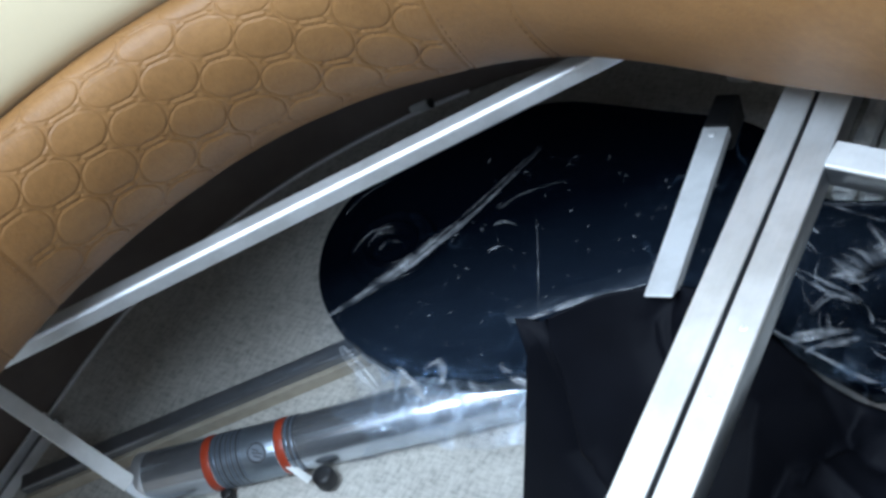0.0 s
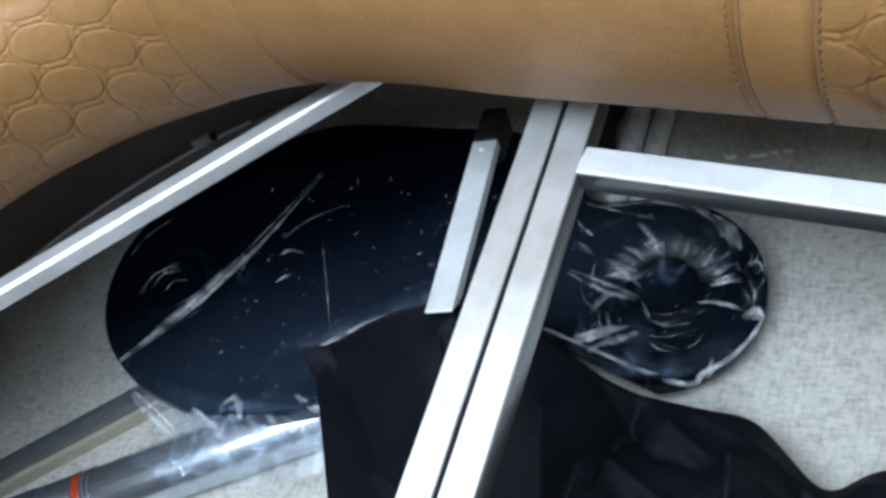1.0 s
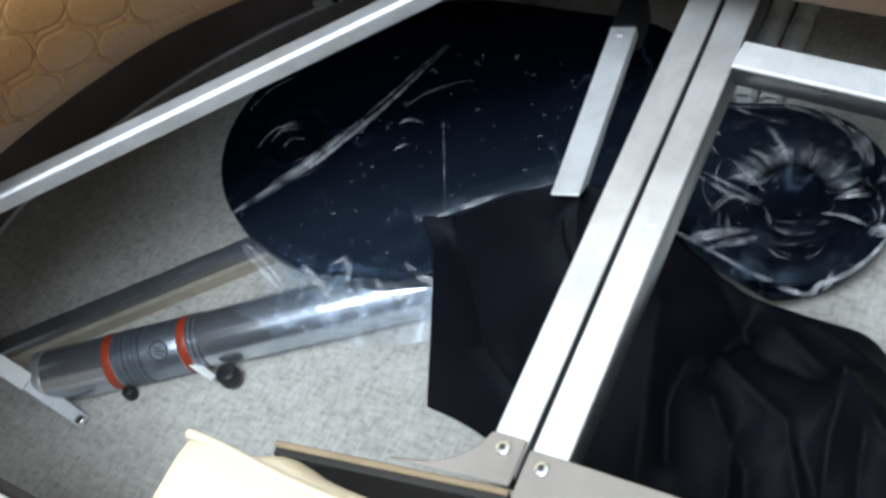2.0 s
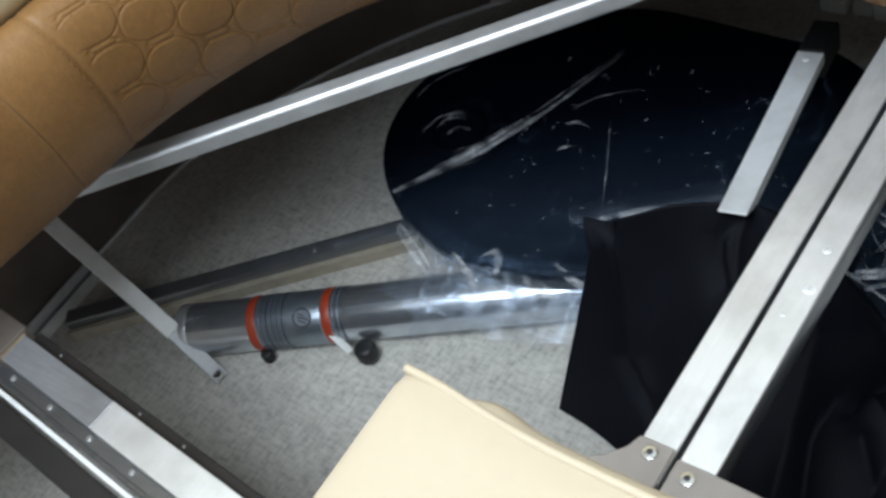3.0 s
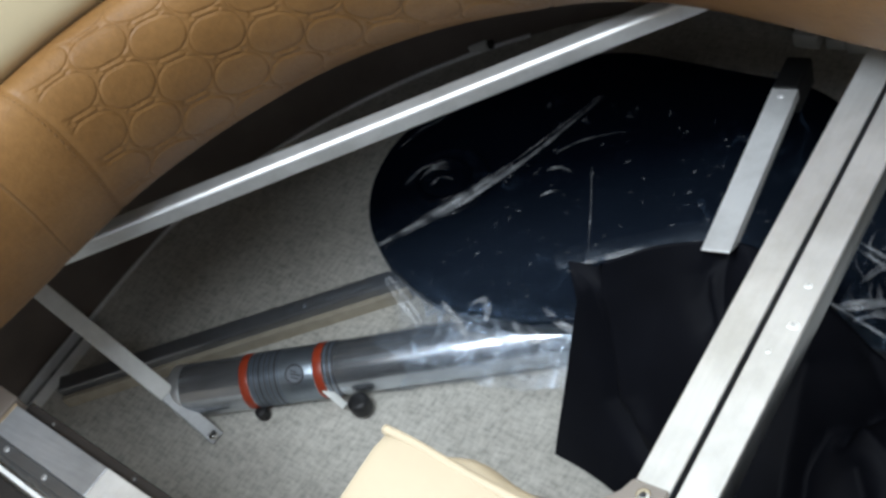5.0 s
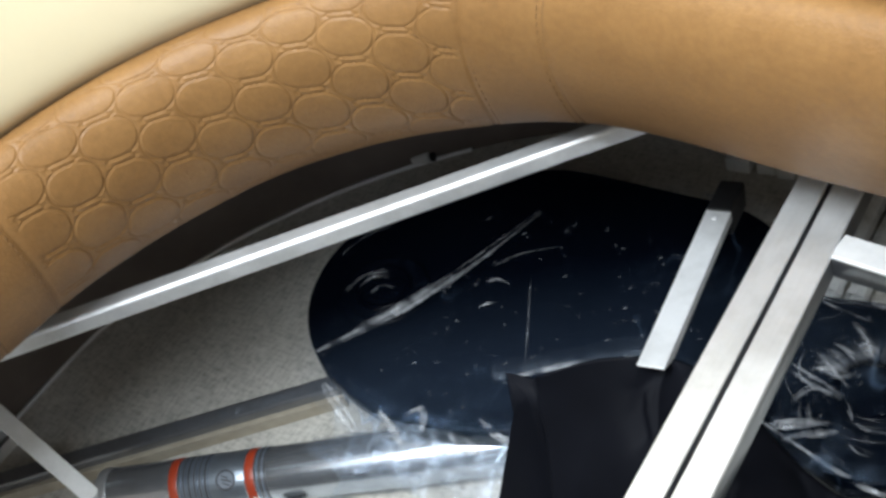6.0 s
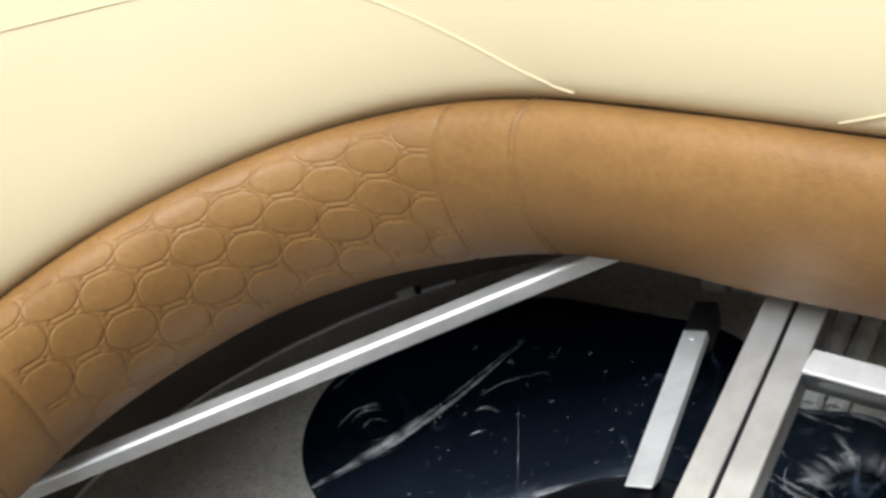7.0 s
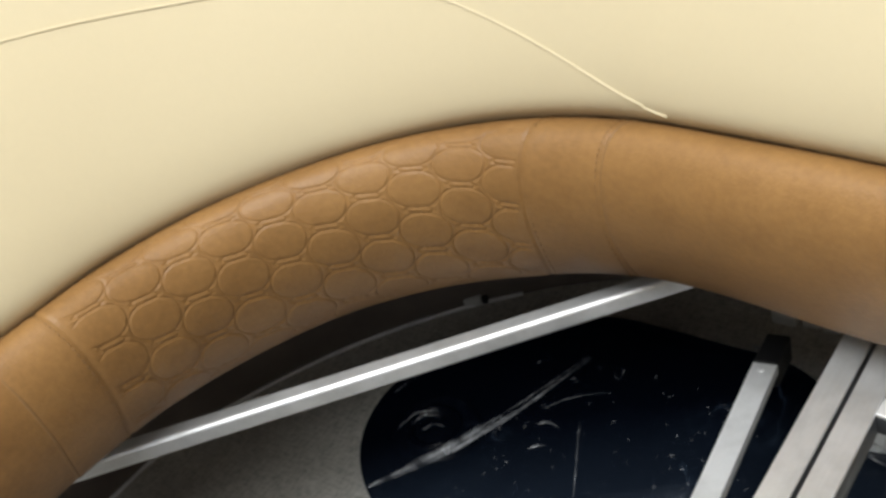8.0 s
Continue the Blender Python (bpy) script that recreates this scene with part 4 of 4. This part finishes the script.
for k in range(170):
    x, y = rng.uniform(-0.48, -0.12), rng.uniform(0.0, 0.30)
    if y < 0.02 + (x + 0.42) * 0.35 and x > -0.36:
        continue
    fleck(on_top(x, y, 0.0075), rng.gauss(0.9, 0.7), rng.uniform(0.002, 0.008), rng.uniform(0.0009, 0.0026))
for k in range(50):
    a = radians(rng.uniform(0, 360))
    r = rng.uniform(0.045, 0.105)
    fleck(on_top(0.003 + r * math.cos(a), 0.193 + r * math.sin(a), 0.0125), a + 1.2 + rng.gauss(0, 0.35), rng.uniform(0.010, 0.030), rng.uniform(0.0003, 0.0008))
for k in range(40):
    fleck(on_top(rng.uniform(-0.12, 0.09), rng.uniform(0.10, 0.29), 0.0085), rng.gauss(0.6, 0.8), rng.uniform(0.002, 0.009), rng.uniform(0.0005, 0.0014))
for k in range(26):
    a = radians(rng.uniform(150, 300))
    x, y = outline(a, -rng.uniform(0.004, 0.03))
    fleck(TM @ Vector((x, y, 0.006)), a + 1.57, rng.uniform(0.002, 0.007), rng.uniform(0.0008, 0.002))
part("glint_scatter", bm, GLINT, table, "small pale creases coloured as glints on the film", smooth=False)["kind"] = "stuff"


# loose film hanging from the larger lobe over the pedestal
def skirt(i, j):
    u, v = i / 60, j / 18
    a = radians(214 + 76 * u)
    x, y = outline(a, 0.003)
    p = TM @ Vector((x, y, -0.004 - 0.01 * (j > 0)))
    out = Vector((0.25 + 0.2 * u, -1.0, 0)).normalized()
    q = p + out * 0.068 * (1 - 0.35 * u) * v * (0.55 + 0.45 * math.sin(3.0 * u + 0.3))
    q.z = max(p.z * (1 - v) + 0.058 * v, 0.004)
    w = Vector((q.x * 40, q.y * 40, 3))
    q.z += 0.006 * noise.noise(w) + 0.003 * noise.noise(w * 2.7)
    q += out * 0.005 * noise.noise(w * 1.4)
    return q


part("film_skirt", sheet(skirt, 60, 18), SKIRT, table, "loose crinkled clear film")
for ctl, r in ((((-0.535, -0.022, 0.112), (-0.512, -0.032, 0.098), (-0.478, -0.050, 0.076)), 0.0042), (((-0.455, -0.030, 0.108), (-0.43, -0.040, 0.097), (-0.415, -0.052, 0.080)), 0.0034),
               (((-0.420, -0.022, 0.108), (-0.405, -0.012, 0.110), (-0.398, -0.032, 0.098)), 0.0044), (((-0.375, -0.012, 0.098), (-0.350, -0.026, 0.088), (-0.325, -0.018, 0.080)), 0.0036),
               (((-0.345, 0.004, 0.098), (-0.318, -0.004, 0.090), (-0.296, 0.0, 0.080)), 0.0030), (((-0.440, -0.045, 0.090), (-0.390, -0.040, 0.084), (-0.330, -0.020, 0.078)), 0.0024),
               (((-0.300, -0.050, 0.020), (-0.270, -0.065, 0.012), (-0.245, -0.075, 0.008)), 0.0022)):
    wisp([Vector(q) - table.location for q in ctl], r * 3.2, 7, int(r * 1e5))

# ---------------------------------------------------------------- stay bar over the table top
stay = thing("stay_bar", "aluminium stay bar with a black plastic end above the table top", "bar", at=(-0.165, 0.24, 0))
sa, sb = Vector((-0.164, 0.252, 0.220)), Vector((-0.1285, 0.024, 0.252))
bm = beam(rel(stay, sa), rel(stay, sb), 0.026, 0.012, 0.0012)
for v in bm.verts:
    near, low = v.co.y < rel(stay, sb).y + 0.02, v.co.z < rel(stay, sb).z - 0.006
    if near and low:
        v.co += Vector((-0.0028, 0.020, -0.0028))
sharp(part("tube", bm, STAY_ALU, stay), 15)
sharp(part("end_piece", beam(rel(stay, (-0.1705, 0.302, 0.215)), rel(stay, (-0.1637, 0.2505, 0.2225)), 0.026, 0.032, 0.003), RUBBER, stay, "black plastic end piece"), 15)
sharp(part("post", beam(rel(stay, (-0.167, 0.291, 0.19)), rel(stay, (-0.167, 0.291, 0.084)), 0.018, 0.018, 0.002), RUBBER, stay, "black plastic post"), 15)
p = rel(stay, (-0.163, 0.239, 0.2222))
part("screw", disc(0.0035, 0.003, pose(p.x, p.y, p.z, 8), 12, 0.0008), TOP_ALU, stay)

# ---------------------------------------------------------------- black cloth
cloth = thing("cloth_bag", "crumpled black fabric bag heaped beside the table top", "cloth", at=(0.0, -0.1, 0.0))
BACK = [(-0.237, -0.029, 0.245), (-0.18, 0.016, 0.25), (-0.113, 0.044, 0.243), (-0.054, 0.040, 0.205), (0.009, 0.027, 0.155), (0.07, 0.030, 0.115), (0.126, 0.028, 0.105), (0.187, -0.012, 0.075), (0.25, 0.008, 0.09), (0.38, 0.0, 0.06), (0.55, -0.03, 0.05)]
FRONT = [(-0.294, -0.109, 0.012), (-0.225, -0.122, 0.012), (-0.165, -0.150, 0.012), (-0.08, -0.27, 0.012), (0.0, -0.285, 0.012), (0.08, -0.295, 0.012), (0.16, -0.305, 0.012), (0.24, -0.315, 0.012), (0.32, -0.325, 0.012), (0.42, -0.34, 0.012), (0.56, -0.36, 0.012)]
NU, NV = 240, 80


FOLDS = [(((-0.13, 0.03), (-0.105, -0.04), (-0.10, -0.12)), -0.016, 0.009), (((-0.10, 0.03), (-0.075, -0.05), (-0.085, -0.16)), 0.012, 0.010),
         (((0.0, 0.02), (0.05, -0.03), (0.12, -0.04)), -0.012, 0.008), (((0.08, 0.02), (0.14, -0.01), (0.20, -0.03)), 0.010, 0.008), (((0.02, -0.05), (0.09, -0.09), (0.12, -0.16)), 0.013, 0.007), (((0.15, -0.05), (0.24, -0.06), (0.33, -0.10)), 0.012, 0.008),
         (((0.03, -0.01), (-0.005, -0.06), (-0.01, -0.10), (0.0, -0.14)), -0.022, 0.008), (((-0.03, -0.03), (-0.02, -0.12), (-0.01, -0.25)), 0.016, 0.012),
         (((0.126, -0.045), (0.17, -0.075), (0.22, -0.11)), 0.022, 0.009), (((0.03, -0.09), (0.07, -0.14), (0.09, -0.22)), 0.018, 0.009),
         (((0.05, -0.10), (0.06, -0.20)), -0.018, 0.009), (((0.17, -0.03), (0.20, -0.08), (0.26, -0.10)), -0.020, 0.010), (((0.22, -0.02), (0.30, -0.06)), 0.016, 0.012),
         (((0.06, 0.0), (0.10, -0.03), (0.126, -0.045)), 0.014, 0.009), (((0.10, -0.10), (0.15, -0.17), (0.18, -0.26)), -0.014, 0.010), (((0.126, -0.045), (0.125, -0.09), (0.13, -0.15)), 0.016, 0.008),
         (((0.145, -0.07), (0.15, -0.11), (0.16, -0.16)), -0.012, 0.008), (((0.028, 0.012), (0.017, -0.02), (0.008, -0.066)), -0.018, 0.006)]


DRAPES = [(((-0.236, -0.029, 0.24), (-0.229, -0.040, 0.19), (-0.226, -0.055, 0.14), (-0.222, -0.074, 0.10), (-0.195, -0.088, 0.07), (-0.172, -0.11, 0.05)), -0.020, 0.0065),
          (((-0.222, -0.035, 0.21), (-0.212, -0.050, 0.15), (-0.205, -0.070, 0.11), (-0.175, -0.08, 0.085)), 0.010, 0.010),
          (((-0.128, 0.035, 0.235), (-0.146, 0.012, 0.220), (-0.142, -0.002, 0.208), (-0.132, -0.016, 0.190)), -0.012, 0.010)]


def crest(x, y, line, amp, wide):
    """A soft ridge or furrow along a line in plan."""
    best = 9.0
    for (ax, ay), (bx, by) in zip(line, line[1:]):
        k = max(0.0, min(1.0, ((x - ax) * (bx - ax) + (y - ay) * (by - ay)) / ((bx - ax) ** 2 + (by - ay) ** 2)))
        best = min(best, math.hypot(x - ax - k * (bx - ax), y - ay - k * (by - ay)))
    return amp * math.exp(-(best / (wide * 1.3)) ** 1.05)


def cloth_pt(i, j):
    u, v = i / NU, max(j - 6, 0) / (NV - 6)
    a, b = along(u, BACK), along(u, FRONT)
    p = a.lerp(b, v)
    power = 1.0 + 0.7 * min(1, max(0, (u - 0.12) * 6))
    lift = 1 - v ** power
    bulge = 0.055 * math.sin(math.pi * min(v * 1.1, 1)) * min(1, max(0, (u - 0.25) * 4))
    p.z = b.z + (a.z - b.z) * lift + bulge
    f = 0.0
    if u > 0.16:
        w = min(1, (u - 0.16) * 6) * min(1, v * 5 + 0.25)
        t = p.x * 0.80 - p.y * 0.55 + 0.035 * noise.noise(Vector((p.x * 6, p.y * 6, 4)))
        f = w * (0.008 * (1 - abs(math.sin(t * 26)) ** 0.7) + 0.006 * noise.noise(Vector((t * 30, (p.x + p.y) * 5, 1))))
        for line, amp, wide in FOLDS:
            f += crest(p.x, p.y, line, amp, wide)
    f += 0.003 * noise.noise(Vector((p.x * 22, p.y * 22, 7)))
    p.z = max(p.z + f, 0.006)
    if u < 0.3:
        front = Vector((-0.45, -0.85, 0.25))
        for line, amp, wide in DRAPES:
            best = 9.0
            for a, b in zip(line, line[1:]):
                a, b = Vector(a), Vector(b)
                k = max(0.0, min(1.0, (p - a).dot(b - a) / (b - a).length_squared))
                best = min(best, (p - a - (b - a) * k).length)
            p += front * amp * math.exp(-(best / wide) ** 1.3)
        p += Vector((-0.020, -0.001, 0.004)) * max(0.0, 1 - u / 0.022) * max(0.0, 1 - v / 0.10)
        p.z = max(p.z, 0.006)
    if j < 6:
        k = (6 - j) / 6
        p.z = p.z * (1 - k) + 0.004 * k
        p.y -= 0.05 * k
    return rel(cloth, p)


ob = part("fabric", sheet(cloth_pt, NU, NV), CLOTH, cloth, "matt black fabric")
part("press_stud", disc(0.003, 0.004, pose(*rel(cloth, (0.126, -0.043, 0.166))), 10, 0.001), CHROME, cloth, "small bright stud")

# ---------------------------------------------------------------- loose cushion in front of the frame
CZ = 0.806
cushion = thing("seat_cushion", "upright cream leather seat cushion with piped edges", "cushion", at=(0.3860, -0.512, 0))


def back_edge(x):
    """The line of the piping along the back edge; at the corner it runs out to a small point."""
    u = x + 0.30
    return 0.0765 + 0.0045 * math.exp(-(u / 0.030) ** 2)


def swell(x):
    """How far the boxing below the piping bulges out behind it."""
    u = min(1.0, max(0.0, (x + 0.290) / 0.016))
    return 0.0072 * u * u * (3 - 2 * u) + 0.0016 * math.exp(-((x + 0.272) / 0.008) ** 2)


def cushion_top(i, j):
    x = -0.30 + 0.60 * (i / 90) ** 1.25
    y0, y1 = -0.075, back_edge(x)
    k = j / 30
    y = y0 + (y1 - y0) * k
    side = min(x + 0.30, 0.30 - x)
    fall = 0.0022 * math.exp(-side / 0.003) + 0.0018 * math.exp(-(y1 - y) / 0.004) + 0.004 * math.exp(-(y - y0) / 0.006)
    return (x, y, CZ + 0.0008 - fall + 0.0008 * noise.noise(Vector((x * 30, y * 30, 2))))


def boxing(i, j):
    x = -0.299 + 0.598 * (i / 120) ** 1.3
    a = math.pi * 0.62 * j / 8
    return (x, back_edge(x) - 0.0005 + swell(x) * math.sin(min(a, math.pi / 2)), CZ - 0.0025 - 0.014 * (1 - math.cos(a)))


part("top_panel", sheet(cushion_top, 90, 30), CUSHION, cushion, "smooth cream leather top panel")
bm = box(0.60, 0.150, CZ - 0.003, pose(0.0, 0.0, (CZ - 0.003) / 2))
soft_edges = [e for e in bm.edges if not all(v.co.y > 0 for v in e.verts)]
bmesh.ops.bevel(bm, geom=soft_edges, offset=0.004, segments=4, profile=0.5, affect="EDGES")
sharp(part("cover", bm, CUSHION, cushion, "smooth cream leather cover"), 40)
part("boxing", sheet(boxing, 120, 8), CUSHION, cushion, "bulging leather boxing behind the piping")
edge_x = [-0.300 + 0.598 * (k / 120) ** 1.3 for k in range(121)]
part("piping", tube_along([(x, back_edge(x), CZ - 0.0012) for x in edge_x], 0.0014, 8), CUSHION, cushion)
part("piping", tube_along([(-0.3000, 0.076 - 0.15 * k / 40, CZ - 0.0035) for k in range(41)], 0.0012, 8), CUSHION, cushion)

# ---------------------------------------------------------------- back of the storage space
for k, x in enumerate((-0.098, -0.068)):
    st = thing("steel_strap", "short galvanised steel strap wrapped in clear film lying on the floor", "strap", "steel straps", at=(x, 0.48, 0))
    bm = sheet(lambda i, j: (0.013 * math.cos(0.7854 * j) * (1 + 0.10 * noise.noise(Vector((i * 0.5, j * 0.8, k)))) + 0.004 * i / 36, -0.13 + 0.23 * i / 36,
                             max(0.0, 0.010 + 0.011 * math.sin(0.7854 * j) + 0.004 * noise.noise(Vector((i * 0.45, j * 0.9, 4 + k))))), 36, 8)
    sharp(part("strap", bm, FOIL, st), 25)
cover_strip = thing("dark_floor_strip", "dark strip lying on the floor beside the steel straps", "strip", at=(-0.128, 0.47, 0))
part("strip", tube_along([along(q / 16, [(0.004, -0.06, 0.012), (-0.004, -0.01, 0.016), (0.003, 0.04, 0.012), (0.0, 0.09, 0.012)]) for q in range(17)], 0.012, 10, 0.9), RUBBER, cover_strip)
for k, (x, y, w) in enumerate(((0.020, 0.424, 0.012), (0.050, 0.428, 0.016), (0.068, 0.432, 0.008), (0.085, 0.434, 0.010))):
    ob = part("paint_flake", sheet(lambda i, j: (math.cos(i * 0.6283) * w * (0.25 + 0.2 * j) * (1 + 0.3 * math.sin(i * 2.1 + k)), math.sin(i * 0.6283) * w * 0.6 * (0.25 + 0.2 * j), 0.0012 * (2 - j)), 10, 2, True), PAINT)
    ob.location = (x, y, 0.001)
    tagged(ob, "white paint splash on the grey floor", "paint splash", "paint splashes")
conn = thing("cable_connector", "white plastic cable connector on the floor under the backrest", "connector", at=(-0.280, 0.540, 0))
for k, (dx, dy, w, h) in enumerate(((0.0, 0.0, 0.034, 0.022), (0.036, 0.004, 0.026, 0.018), (0.062, 0.002, 0.024, 0.024))):
    sharp(part("housing", box(w, 0.030, h, pose(dx, dy, h / 2, 0, 0, 4 * k), 0.003), WHITE, conn))
for k in range(2):
    pts = [(-0.01, 0.0, 0.012), (-0.06, 0.02 + 0.01 * k, 0.004), (-0.14, 0.03, 0.004), (-0.22, 0.05 - 0.02 * k, 0.004)]
    part("wire", tube_along([along(q / 20, pts) for q in range(21)], 0.002, 6), RUBBER, conn)
for k, (x, y, w) in enumerate(((-0.775, 0.420, 0.024), (-0.735, 0.436, 0.018))):
    plug = thing("wire_plug", "small white plastic wire plug on the floor under the backrest", "plug", "wire plugs", at=(x, y, 0))
    sharp(part("body", box(w * 1.6, w, w * 0.9, pose(0, 0, w * 0.45, 0, 0, 25), 0.003), WHITE, plug))
    sharp(part("collar", box(w * 0.5, w * 0.7, w * 0.7, pose(w * 0.95, w * 0.44, w * 0.4, 0, 0, 25), 0.002), RUBBER, plug, "black collar"))

for fr, x, y, w in ((frame_r, 0.017, -0.085, 0.006), (frame_r, 0.020, -0.118, 0.009), (frame_r, 0.013, -0.142, 0.004)):
    p = rel(fr, (x, y, H + 0.0001))
    bm = sheet(lambda i, j: (math.cos(i * 0.6283) * w * (0.2 + 0.15 * j) * (1 + 0.3 * math.sin(i * 2.3)), math.sin(i * 0.6283) * w * 0.9 * (0.2 + 0.15 * j), 0.0004 * (2 - j)), 10, 2, True)
    part("scuff", bm, PAINT, fr, "small pale scuff").location = p
